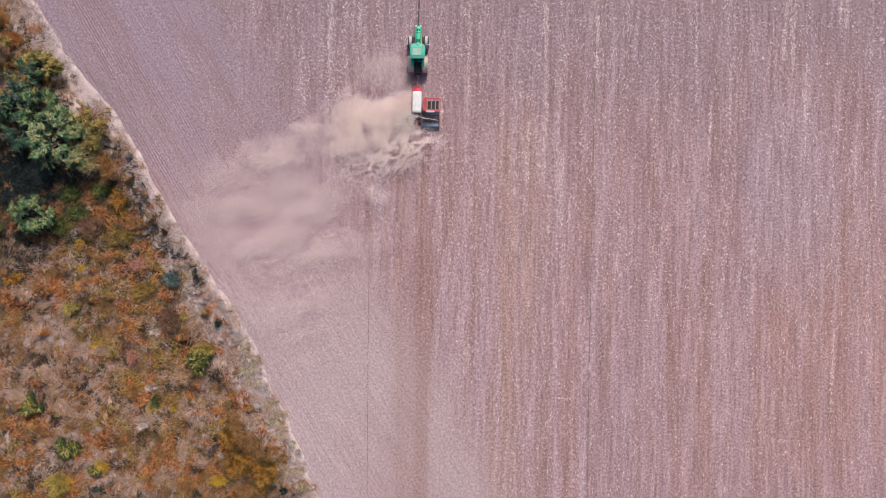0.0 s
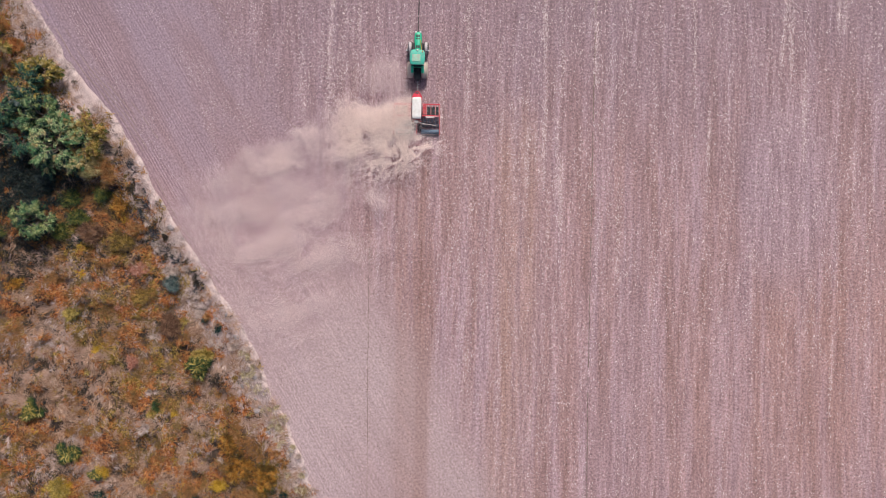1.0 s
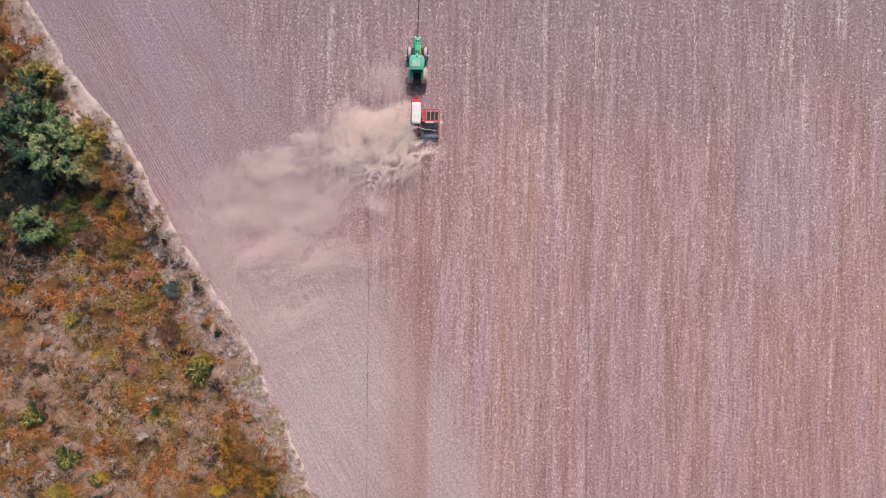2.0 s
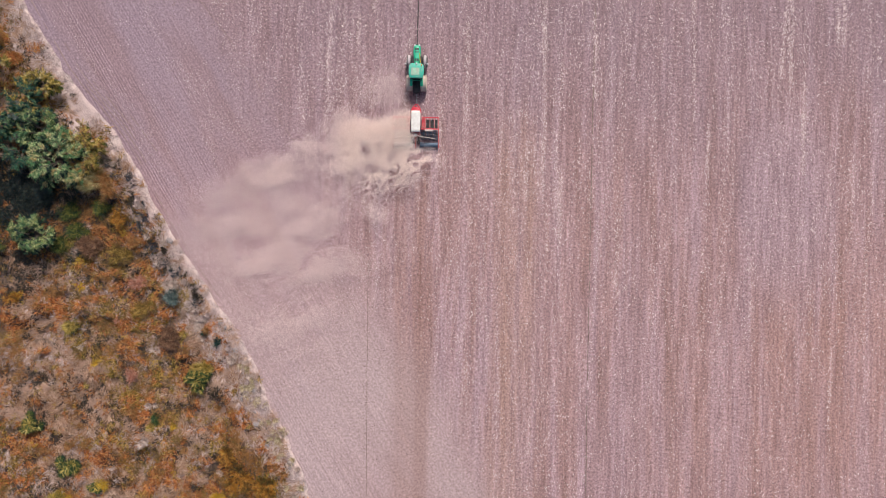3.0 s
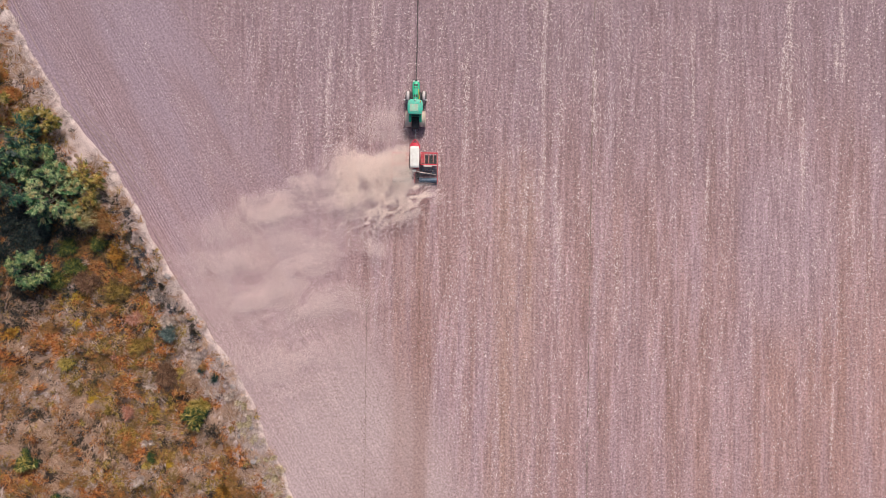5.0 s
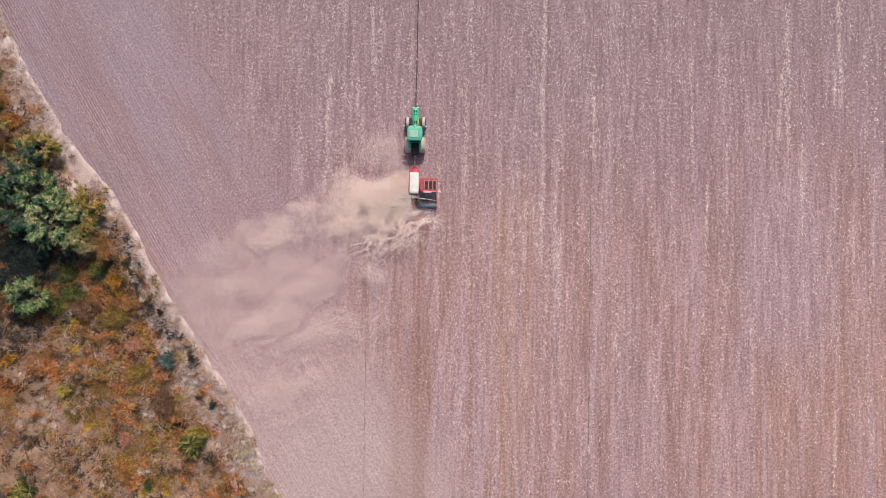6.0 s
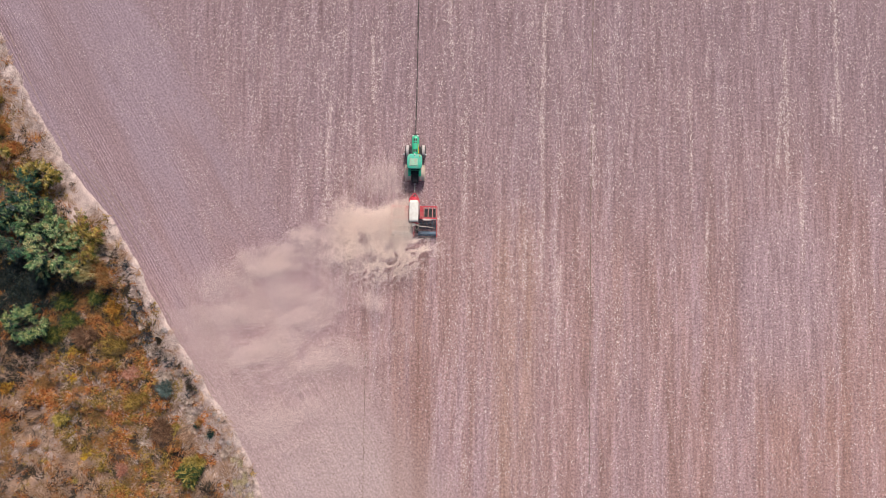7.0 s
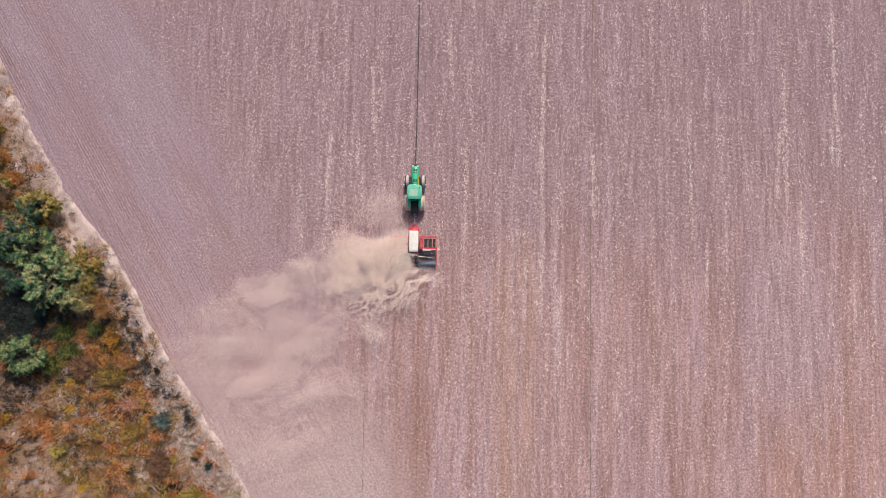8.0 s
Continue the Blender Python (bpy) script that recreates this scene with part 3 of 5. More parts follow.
def straw_density(x, y):
    xr = x - 0.021 * y
    base = 0.065 + 0.10 * smooth(0.42, 0.68, fractal(xr * 0.42, y * 0.035, 11, 3)) + 0.20 * smooth(0.52, 0.72, fractal(xr * 1.5, y * 0.09, 12, 3))
    band = np.zeros_like(x)
    for i, (s, w) in enumerate(zip(STREAKS, STREAK_W)):
        run = smooth(0.36, 0.68, fractal(y * 0.075 + 31 * i, y * 0 + i, 60, 3))
        drift = (value_noise(y * 0.12, y * 0 + i * 3.7, 71) - 0.5) * 0.9
        band = band + np.exp(-((xr - s - drift) / (0.62 * w)) ** 2) * run * 0.30
    for at, y0, y1 in LINES:
        drift = (value_noise(y * 0.15, y * 0 + at, 72) - 0.5) * 0.5
        band = band + 1.2 * np.exp(-((xr - at - drift) / 0.21) ** 2) * smooth(y0 - 1.5, y0 + 1.5, y) * smooth(y1 + 1.5, y1 - 1.5, y)
    d = from_edge(x, y)
    head = smooth(25.0, 16.0, d)
    inland = 0.06 + 0.75 * smooth(0.48, 0.70, fractal((x * 0.868 + y * 0.497) * 0.3, (y * 0.868 - x * 0.497) * 0.16, 23, 4))
    den = (base + 1.3 * band) * (1 - head) + inland * 0.55 * head * smooth(-24.0, 6.0, y)
    den = den * (0.35 + 0.65 * smooth(0.25, 0.62, fractal(x * 1.3, y * 0.5, 33, 3))) * 1.1
    den = den * (1 - 0.55 * smooth(8.0, -22.0, y) * smooth(2.0, 24.0, x)) * (1 - 0.25 * smooth(16.0, 28.0, x))
    worked = np.exp(-((xr + 4.0) / 2.6) ** 4) * (y < 16)
    return np.clip(den * (1 - 0.45 * worked) * smooth(0.3, 3.5, x - edge_x(y)), 0, 1)


def scatter(count, density, x0=-62.0, x1=66.0, y0=-37.0, y1=58.0):
    xs, ys, got = [], [], 0
    while got < count:
        x, y = rng.uniform(x0, x1, 200000), rng.uniform(y0, y1, 200000)
        keep = rng.random(200000) < density(x, y)
        xs.append(x[keep])
        ys.append(y[keep])
        got += keep.sum()
    return np.concatenate(xs)[:count], np.concatenate(ys)[:count]


sx, sy = scatter(STRAW_COUNT, straw_density)
m = len(sx)
size = rng.choice([0.55, 0.8, 1.0, 1.3], m) * (1 - 0.4 * smooth(25.0, 16.0, from_edge(sx, sy)))
v, f = shards(sx, sy, np.full(m, 0.028), rng.uniform(0.17, 0.35, m) * size, rng.uniform(0.075, 0.13, m) * size, rng.normal(math.pi / 2, 0.95, m), rng.normal(0, 0.1, m))
straw = new("straw", mesh_of("straw", v, f, STRAW))
tagged(straw, "bleached straw bits scattered in long streaks", "straw", kind="stuff")


def clod_density(x, y):
    xr = x - 0.021 * y
    torn = np.exp(-((from_edge(x, y) - 3.2) / 1.6) ** 2) * smooth(11.0, 15.0, y) * smooth(32.0, 26.0, y)      # wheel-torn soil by the edge
    return np.clip((0.12 + 0.7 * smooth(0.48, 0.78, fractal(xr * 1.1, y * 0.06, 77, 3)) + torn) * smooth(0.2, 1.5, x - edge_x(y)), 0, 1)


cx, cy = scatter(CLOD_COUNT, clod_density)
m = len(cx)
v, f = shards(cx, cy, np.full(m, 0.012), rng.uniform(0.08, 0.26, m), rng.uniform(0.08, 0.20, m), rng.uniform(0, math.pi, m), np.zeros(m))
clods = new("soil_clods", mesh_of("soil_clods", v, f, CLOD))
tagged(clods, "loose dark crumbs of dry tilled soil", "soil", kind="stuff")


# ---- dead grass, heath and verge growth ----
def blades(x, y, z, length, width, turn, lift, bend=0.35):
    """Tapered bent blades that start at the given places."""
    n = len(x)
    c, s = np.cos(turn), np.sin(turn)
    verts = np.empty((n, 5, 3))
    for i, (u, side, h) in enumerate(((0.0, -0.5, 0.0), (0.0, 0.5, 0.0), (0.55, -0.42, 0.75), (0.55, 0.42, 0.75), (1.0, 0.0, 1.0 - bend))):
        along, across = u * length, side * width
        verts[:, i, 0] = x + along * c - across * s
        verts[:, i, 1] = y + along * s + across * c
        verts[:, i, 2] = z + h * lift
    base = np.arange(n)[:, None, None] * 5
    faces = (np.array([[0, 1, 3], [0, 3, 2], [2, 3, 4]])[None] + base).reshape(-1, 3)
    return verts.reshape(-1, 3), faces


def heath_weights(x, y):
    """How much of tan, grey, rust, olive and dark growth stands at a place."""
    d = edge_x(y) - x
    a = fractal(x * 0.13, y * 0.13, 201, 4)
    b = fractal(x * 0.17 + 50, y * 0.17, 202, 4)
    c = fractal(x * 0.30, y * 0.30 + 20, 203, 3)
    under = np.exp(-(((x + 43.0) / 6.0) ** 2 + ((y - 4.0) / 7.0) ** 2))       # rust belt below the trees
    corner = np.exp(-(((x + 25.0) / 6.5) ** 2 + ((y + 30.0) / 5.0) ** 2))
    rim = smooth(7.5, 1.5, d)
    open_ = np.exp(-(((x + 44.0) / 11.0) ** 2 + ((y + 17.0) / 13.0) ** 2))
    tan = 0.80 + 0.55 * open_ + 1.4 * smooth(0.42, 0.65, a) * (0.6 + open_)
    grey = 0.26 + 1.5 * smooth(0.46, 0.64, b) * (0.4 + 1.2 * open_) + 1.7 * rim
    rust = 0.85 + 1.9 * smooth(0.47, 0.62, c) + 2.2 * under + 2.0 * corner
    olive = 0.52 + 1.6 * smooth(0.46, 0.60, 1 - a) + 1.4 * under + 1.5 * corner
    tan = tan * (1 - 0.7 * under)
    rust, olive = rust * (1 - 0.35 * open_), olive * (1 - 0.25 * open_)
    e = fractal(x * 0.55, y * 0.55, 204, 3)
    f = fractal(x * 0.55 + 9, y * 0.55 + 70, 205, 3)
    # heavier dark heath below and south of the trees paints their shade
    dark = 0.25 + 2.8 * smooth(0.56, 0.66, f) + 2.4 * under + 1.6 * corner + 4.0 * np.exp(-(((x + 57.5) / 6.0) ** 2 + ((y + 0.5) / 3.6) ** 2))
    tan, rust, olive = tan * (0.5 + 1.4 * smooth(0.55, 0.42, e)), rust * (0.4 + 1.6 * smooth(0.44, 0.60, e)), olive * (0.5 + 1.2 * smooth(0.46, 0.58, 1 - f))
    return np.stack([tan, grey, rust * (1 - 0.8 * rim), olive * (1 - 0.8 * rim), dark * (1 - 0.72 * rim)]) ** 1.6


def heath(count):
    """Tufts over the rough ground, sorted into five kinds of growth."""
    def density(x, y):
        d = edge_x(y) - x
        thick = 0.28 + 0.72 * smooth(0.3, 0.6, fractal(x * 0.6, y * 0.6, 301, 3))
        bare = 1.6 * np.exp(-(((x + 47.8) / 1.9) ** 2 + ((y - 21.2) / 3.2) ** 2))
        # pale heath thinned out where the undergrowth paints the trees' shade
        shade = np.exp(-(((x + 57.0) / 8.6) ** 2 + ((y - 9.8) / 5.2) ** 2) ** 2)
        return (d > 0.35) * thick * (1 - 0.9 * shade) * (0.22 + 0.78 * smooth(0.6, 3.6, d)) * (1 - 0.95 * np.clip(bare, 0, 1))
    tx, ty = scatter(count, density, -72.0, -14.0, -37.0, 52.0)
    w = heath_weights(tx, ty)
    w = np.cumsum(w / w.sum(0), 0)
    kind = (rng.random(count)[None] > w).sum(0)
    swirl = fractal(tx * 0.24, ty * 0.24, 401, 3) * 18.0
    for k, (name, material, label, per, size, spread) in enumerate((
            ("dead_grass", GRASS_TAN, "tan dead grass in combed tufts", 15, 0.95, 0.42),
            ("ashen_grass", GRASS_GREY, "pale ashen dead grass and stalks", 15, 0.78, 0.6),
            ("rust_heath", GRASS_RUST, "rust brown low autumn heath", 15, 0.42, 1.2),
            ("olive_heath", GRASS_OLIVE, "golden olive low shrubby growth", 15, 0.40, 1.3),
            ("dark_heath_and_shade", GRASS_DARK, "blackish brown heath stems, also painting the trees' shade", 10, 0.36, 2.0))):
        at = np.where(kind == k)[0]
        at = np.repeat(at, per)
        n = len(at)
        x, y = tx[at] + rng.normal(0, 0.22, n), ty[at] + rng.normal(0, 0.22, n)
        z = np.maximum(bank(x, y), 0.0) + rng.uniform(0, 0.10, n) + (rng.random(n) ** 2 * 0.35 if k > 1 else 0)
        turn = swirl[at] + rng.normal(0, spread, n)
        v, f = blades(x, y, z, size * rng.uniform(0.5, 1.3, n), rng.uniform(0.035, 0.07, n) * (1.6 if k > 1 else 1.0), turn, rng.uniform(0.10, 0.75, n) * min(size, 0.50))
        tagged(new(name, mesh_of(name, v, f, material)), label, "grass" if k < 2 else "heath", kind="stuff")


heath(HEATH_COUNT)


# ---- bushes and trees ----
def leaf_cloud(bm_name, centres, radii, per, size, material, squash=0.75, slim=0.42):
    """Leaves in clumps: each a small bent pair of triangles, turned at random."""
    k = len(centres)
    idx = np.repeat(np.arange(k), per)
    n = len(idx)
    way = rng.normal(size=(n, 3))
    way /= np.linalg.norm(way, axis=1)[:, None]
    way[:, 2] *= squash
    rad = rng.random(n) ** 0.5
    p = centres[idx] + way * (rad * radii[idx])[:, None]
    out = way + rng.normal(0, 0.45, (n, 3))
    out /= np.linalg.norm(out, axis=1)[:, None]
    side = np.cross(out, rng.normal(size=(n, 3)))
    side /= np.linalg.norm(side, axis=1)[:, None] + 1e-9
    up = np.cross(side, out)
    ln = (size * rng.uniform(0.7, 1.5, n))[:, None]
    wd = ln * slim
    verts = np.stack([p, p + out * ln * 0.5 + side * wd * 0.5 + up * ln * 0.08, p + out * ln, p + out * ln * 0.5 - side * wd * 0.5 + up * ln * 0.08], 1)
    verts[:, :, 2] = np.maximum(verts[:, :, 2], 0.02)
    base = np.arange(n)[:, None, None] * 4
    faces = (np.array([[0, 1, 2], [0, 2, 3]])[None] + base).reshape(-1, 3)
    return mesh_of(bm_name, verts.reshape(-1, 3), faces, material)


def limb(bm, a, b, r0, r1, bends=3, wild=0.12):
    """A tapered, slightly crooked branch."""
    a, b = Vector(a), Vector(b)
    last, rr = a, r0
    ln = (b - a).length
    for i in range(1, bends + 1):
        t = i / bends
        q = a.lerp(b, t)
        if i < bends:
            q += Vector((random.uniform(-1, 1), random.uniform(-1, 1), random.uniform(-0.4, 0.8))) * ln * wild
        nr = r0 + (r1 - r0) * t
        add_rod(bm, last, q, rr, nr, 6)
        last, rr = q, nr


def sprays(name, bases, axes, lengths, per, leaf, material, slim=0.26, fan=0.75):
    """Feathery leaf sprays: slim leaves set left and right along drooping twigs."""
    k = len(bases)
    idx = np.repeat(np.arange(k), per)
    n = len(idx)
    ax = axes[idx]
    t = np.tile(np.linspace(0.12, 1.0, per), k) + rng.normal(0, 0.04, n)
    flat = np.stack([-ax[:, 1], ax[:, 0], np.zeros(n)], 1)
    flat /= np.linalg.norm(flat, axis=1)[:, None] + 1e-9
    hand = np.where(rng.random(n) < 0.5, -1.0, 1.0)
    p = bases[idx] + ax * (t * lengths[idx])[:, None] + flat * (rng.normal(0, 0.07, n) * lengths[idx])[:, None]
    p[:, 2] += rng.normal(0, 0.10, n) - 0.18 * t ** 2 * lengths[idx]
    out = ax + flat * (hand * fan * rng.uniform(0.3, 1.2, n) * (1.15 - 0.7 * t))[:, None] + rng.normal(0, 0.22, (n, 3))
    out /= np.linalg.norm(out, axis=1)[:, None]
    side = np.cross(out, np.array([0, 0, 1.0]) + rng.normal(0, 0.55, (n, 3)))
    side /= np.linalg.norm(side, axis=1)[:, None] + 1e-9
    ln = (leaf * rng.uniform(0.65, 1.35, n) * (1.1 - 0.35 * t))[:, None]
    wd = ln * slim
    verts = np.stack([p, p + out * ln * 0.5 + side * wd * 0.5, p + out * ln - np.array([0, 0, 1.0]) * ln * 0.12, p + out * ln * 0.5 - side * wd * 0.5], 1)
    verts[:, :, 2] = np.maximum(verts[:, :, 2], 0.02)
    base = np.arange(n)[:, None, None] * 4
    faces = (np.array([[0, 1, 2], [0, 2, 3]])[None] + base).reshape(-1, 3)
    return mesh_of(name, verts.reshape(-1, 3), faces, material)


def tree(x, y, height, rx, ry, material, under, label, limbs=12, per=26, leaf=0.30, tip=LEAF_TIP, tips=0.35):
    """A short trunk and long limbs; leaf sprays fan out of every limb, so that the crown is lobed and open between them."""
    base = float(np.maximum(bank(x, y), 0.0))
    root = thing("tree", pose(x, y, base), label, "tree", "trees at the field edge")
    bm = bmesh.new()
    fork = Vector((0, 0, height * 0.26))
    limb(bm, (0, 0, -0.1), fork, height * 0.032, height * 0.022, 3, 0.04)
    part("trunk", bm, BARK, root, "grey rough trunk")
    top, low, pale = [], [], []
    for i in range(limbs):
        a = 2 * math.pi * (i + random.uniform(-0.35, 0.35)) * 0.618
        r = (0.25 + 0.75 * (i + 0.5) / limbs) ** 0.7 * random.uniform(0.82, 1.08)
        high = height * (0.60 + 0.40 * math.sqrt(max(0.0, 1 - min(1.0, r) ** 2)) + random.uniform(-0.24, 0.04))
        end = Vector((math.cos(a) * r * rx * 0.84, math.sin(a) * r * ry * 0.84, high))
        bm = bmesh.new()
        limb(bm, fork, end, height * 0.014, height * 0.004, 4, 0.06)
        way = Vector((end.x, end.y, 0)).normalized()
        count = int(11 + 8 * r * (rx + ry) / 2)
        for k in range(count):
            t = random.uniform(0.40, 1.0) ** 0.6
            q = hold = fork.lerp(end, t)
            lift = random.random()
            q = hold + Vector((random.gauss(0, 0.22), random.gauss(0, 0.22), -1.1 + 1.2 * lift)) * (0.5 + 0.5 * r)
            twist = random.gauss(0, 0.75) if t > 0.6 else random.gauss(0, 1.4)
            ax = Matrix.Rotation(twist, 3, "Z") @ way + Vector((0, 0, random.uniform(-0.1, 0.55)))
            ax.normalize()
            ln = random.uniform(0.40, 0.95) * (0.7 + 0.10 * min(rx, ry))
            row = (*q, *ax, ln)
            # low sprays get the darker leaf colour, painting shade inside the crown
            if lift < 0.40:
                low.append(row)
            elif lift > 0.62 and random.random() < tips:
                # upper sprays in the tip colour paint sunlight onto the crown top
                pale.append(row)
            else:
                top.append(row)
            if k % 3 == 0:
                limb(bm, hold, q + ax * ln * 0.8, 0.018, 0.006, 3, 0.05)
        part("limb", bm, BARK, root)
    for name, rows, mat, num, words in (("crown", top, material, per, ""), ("outer_crown", pale, tip, per * 3 // 4, "dry outer leaf tips coloured paler as if sunlit"), ("inner_crown", low, under, per, "inner leaves coloured darker for crown shade")):
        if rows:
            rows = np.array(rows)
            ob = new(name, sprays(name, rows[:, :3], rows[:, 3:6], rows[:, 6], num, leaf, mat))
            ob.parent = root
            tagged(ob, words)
    return root


def bush(x, y, height, rx, ry, material, label, under=None, clumps=16, per=100, leaf=0.17, spiky=False):
    """Stems from one stool and small leaf clumps on them."""
    base = float(np.maximum(bank(x, y), 0.0))
    root = thing("bush", pose(x, y, base), label, "bush", "bushes in the rough ground")
    cs = []
    for _ in range(clumps):
        a, r = random.uniform(0, 2 * math.pi), math.sqrt(random.random())
        lob = 0.75 + 0.5 * noise.noise((math.cos(a) * 1.4 + x, math.sin(a) * 1.4 + y, 9.0))
        cs.append((math.cos(a) * r * rx * lob, math.sin(a) * r * ry * lob, height * (0.35 + 0.6 * math.sqrt(max(0.0, 1 - r * r)) * random.uniform(0.7, 1.05))))
    cs = np.array(cs)
    bm = bmesh.new()
    for c in cs[::2]:
        limb(bm, (random.uniform(-0.1, 0.1), random.uniform(-0.1, 0.1), -0.05), c, 0.022, 0.007, 3, 0.08)
    part("stems", bm, BARK, root)
    radii = rng.uniform(0.22, 0.42, clumps) * max(0.6, min(rx, ry)) * 0.9
    if spiky or under is not None:
        n = clumps * per // (2 if spiky else 3)
        at = rng.integers(0, max(3, clumps // 3), n)
        turn = rng.uniform(0, 2 * math.pi, n)
        r0 = rng.random(n) * 0.25
        bx, by = cs[at, 0] * 0.75 + np.cos(turn) * r0, cs[at, 1] * 0.75 + np.sin(turn) * r0
        reach = np.minimum(0.95, 0.55 * rx) * rng.uniform(0.35, 1.1, n)
        v, f = blades(bx, by, rng.uniform(0.05, 0.45, n) * height, reach, rng.uniform(0.04, 0.08, n), turn + rng.normal(0, 0.5, n), rng.uniform(0.3, 0.9, n) * height, 0.25)
        spray = new("spray", mesh_of("spray", v, f, material))
        spray.parent = root
    if not spiky:
        at = np.repeat(np.arange(clumps), 4)
        ways = np.concatenate([cs[at, :2] / max(rx, ry) + rng.normal(0, 0.55, (len(at), 2)), rng.uniform(0.05, 0.55, (len(at), 1))], 1)
        ways /= np.linalg.norm(ways, axis=1)[:, None]
        crown = new("crown", sprays("crown", cs[at] - ways * radii[at][:, None] * 0.7, ways, radii[at] * rng.uniform(1.5, 3.0, len(at)), max(8, per // 6), leaf, material, 0.34))
        crown.parent = root
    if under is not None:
        # second colour for lower leaves; the dark ones paint the bush's shade
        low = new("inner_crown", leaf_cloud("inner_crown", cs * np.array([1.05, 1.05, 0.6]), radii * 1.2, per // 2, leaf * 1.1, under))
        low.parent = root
        tagged(low, "lower leaves in another colour, often dark for shade")
    return root


tree(-49.2, 14.0, 5.3, 3.9, 5.2, LEAF_SILVER, LEAF_DARK_SHADE, "silver-green willow-like tree beside the field edge", 42, 30, 0.30, LEAF_TIP, 0.36)
tree(-51.6, 17.6, 5.6, 2.8, 3.0, LEAF_SAGE, LEAF_DARK_SHADE, "grey-green willow-like tree behind the silver one", 18, 26, 0.32, LEAF_SILVER, 0.5)
tree(-53.4, 21.6, 5.4, 3.2, 2.8, LEAF_GREEN, LEAF_DARK_SHADE, "dark green tree with ochre tips", 22, 24, 0.28, LEAF_OCHRE, 0.45)
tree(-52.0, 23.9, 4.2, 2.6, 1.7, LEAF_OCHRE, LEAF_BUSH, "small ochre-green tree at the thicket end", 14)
tree(-57.4, 18.4, 5.0, 2.8, 3.2, LEAF_GREEN, LEAF_DARK_SHADE, "green tree in the thicket", 18, 24, 0.30, LEAF_SAGE, 0.4)
tree(-54.4, 20.2, 5.3, 1.7, 1.5, LEAF_BLUE, LEAF_DARK_SHADE, "blue-grey leafed tree in the thicket", 10, 22, 0.24, LEAF_BLUE)
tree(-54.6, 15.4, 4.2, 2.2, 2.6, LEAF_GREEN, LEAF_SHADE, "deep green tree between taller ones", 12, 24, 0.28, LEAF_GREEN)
tree(-53.0, 4.4, 4.0, 3.4, 2.8, LEAF_SAGE, LEAF_DARK_SHADE, "low silver-grey tree with broad crown", 26, 26, 0.28, LEAF_SILVER, 0.5)
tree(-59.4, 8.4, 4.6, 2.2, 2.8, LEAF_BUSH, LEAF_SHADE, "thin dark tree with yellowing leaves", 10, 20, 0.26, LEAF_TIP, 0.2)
tree(-59.4, 2.4, 3.6, 2.4, 2.4, LEAF_BUSH, LEAF_DARK_SHADE, "dark leafy tree at the thicket end", 14, 24, 0.26, LEAF_OCHRE, 0.3)
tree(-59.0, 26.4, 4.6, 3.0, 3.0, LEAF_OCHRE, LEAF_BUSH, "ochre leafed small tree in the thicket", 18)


def bare_tree(x, y, height):
    root = thing("bare_tree", pose(x, y, float(np.maximum(bank(x, y), 0))), "leafless dead tree with pale branching twigs", "tree")
    bm = bmesh.new()
    limb(bm, (0, 0, -0.1), (0, 0, height * 0.4), 0.09, 0.06, 3, 0.05)
    part("trunk", bm, TWIG, root)
    for i in range(9):
        a = i * 0.698 + random.uniform(-0.3, 0.3)
        tip = Vector((math.cos(a) * height * 0.42, math.sin(a) * height * 0.42, height * random.uniform(0.75, 1.0)))
        bm = bmesh.new()
        limb(bm, (0, 0, height * 0.38), tip, 0.05, 0.014, 4, 0.07)
        for _ in range(5):
            q = Vector((0, 0, height * 0.38)).lerp(tip, random.uniform(0.4, 0.95))
            limb(bm, q, q + Vector((random.uniform(-1, 1), random.uniform(-1, 1), random.uniform(0, 0.7))) * height * 0.18, 0.02, 0.008, 3, 0.1)
        part("limb", bm, TWIG, root)


bare_tree(-57.6, 14.6, 6.2)


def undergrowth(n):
    """Low growth under the trees; its blue-black colour paints their shade."""
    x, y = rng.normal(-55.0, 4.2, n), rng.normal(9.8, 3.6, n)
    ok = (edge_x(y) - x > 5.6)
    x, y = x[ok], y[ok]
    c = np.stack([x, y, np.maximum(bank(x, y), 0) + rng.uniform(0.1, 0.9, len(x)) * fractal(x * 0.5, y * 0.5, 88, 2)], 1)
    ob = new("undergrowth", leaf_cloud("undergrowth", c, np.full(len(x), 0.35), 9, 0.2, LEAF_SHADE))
    tagged(ob, "leafy undergrowth coloured dark for the trees' shade", "undergrowth", kind="stuff")


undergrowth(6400)

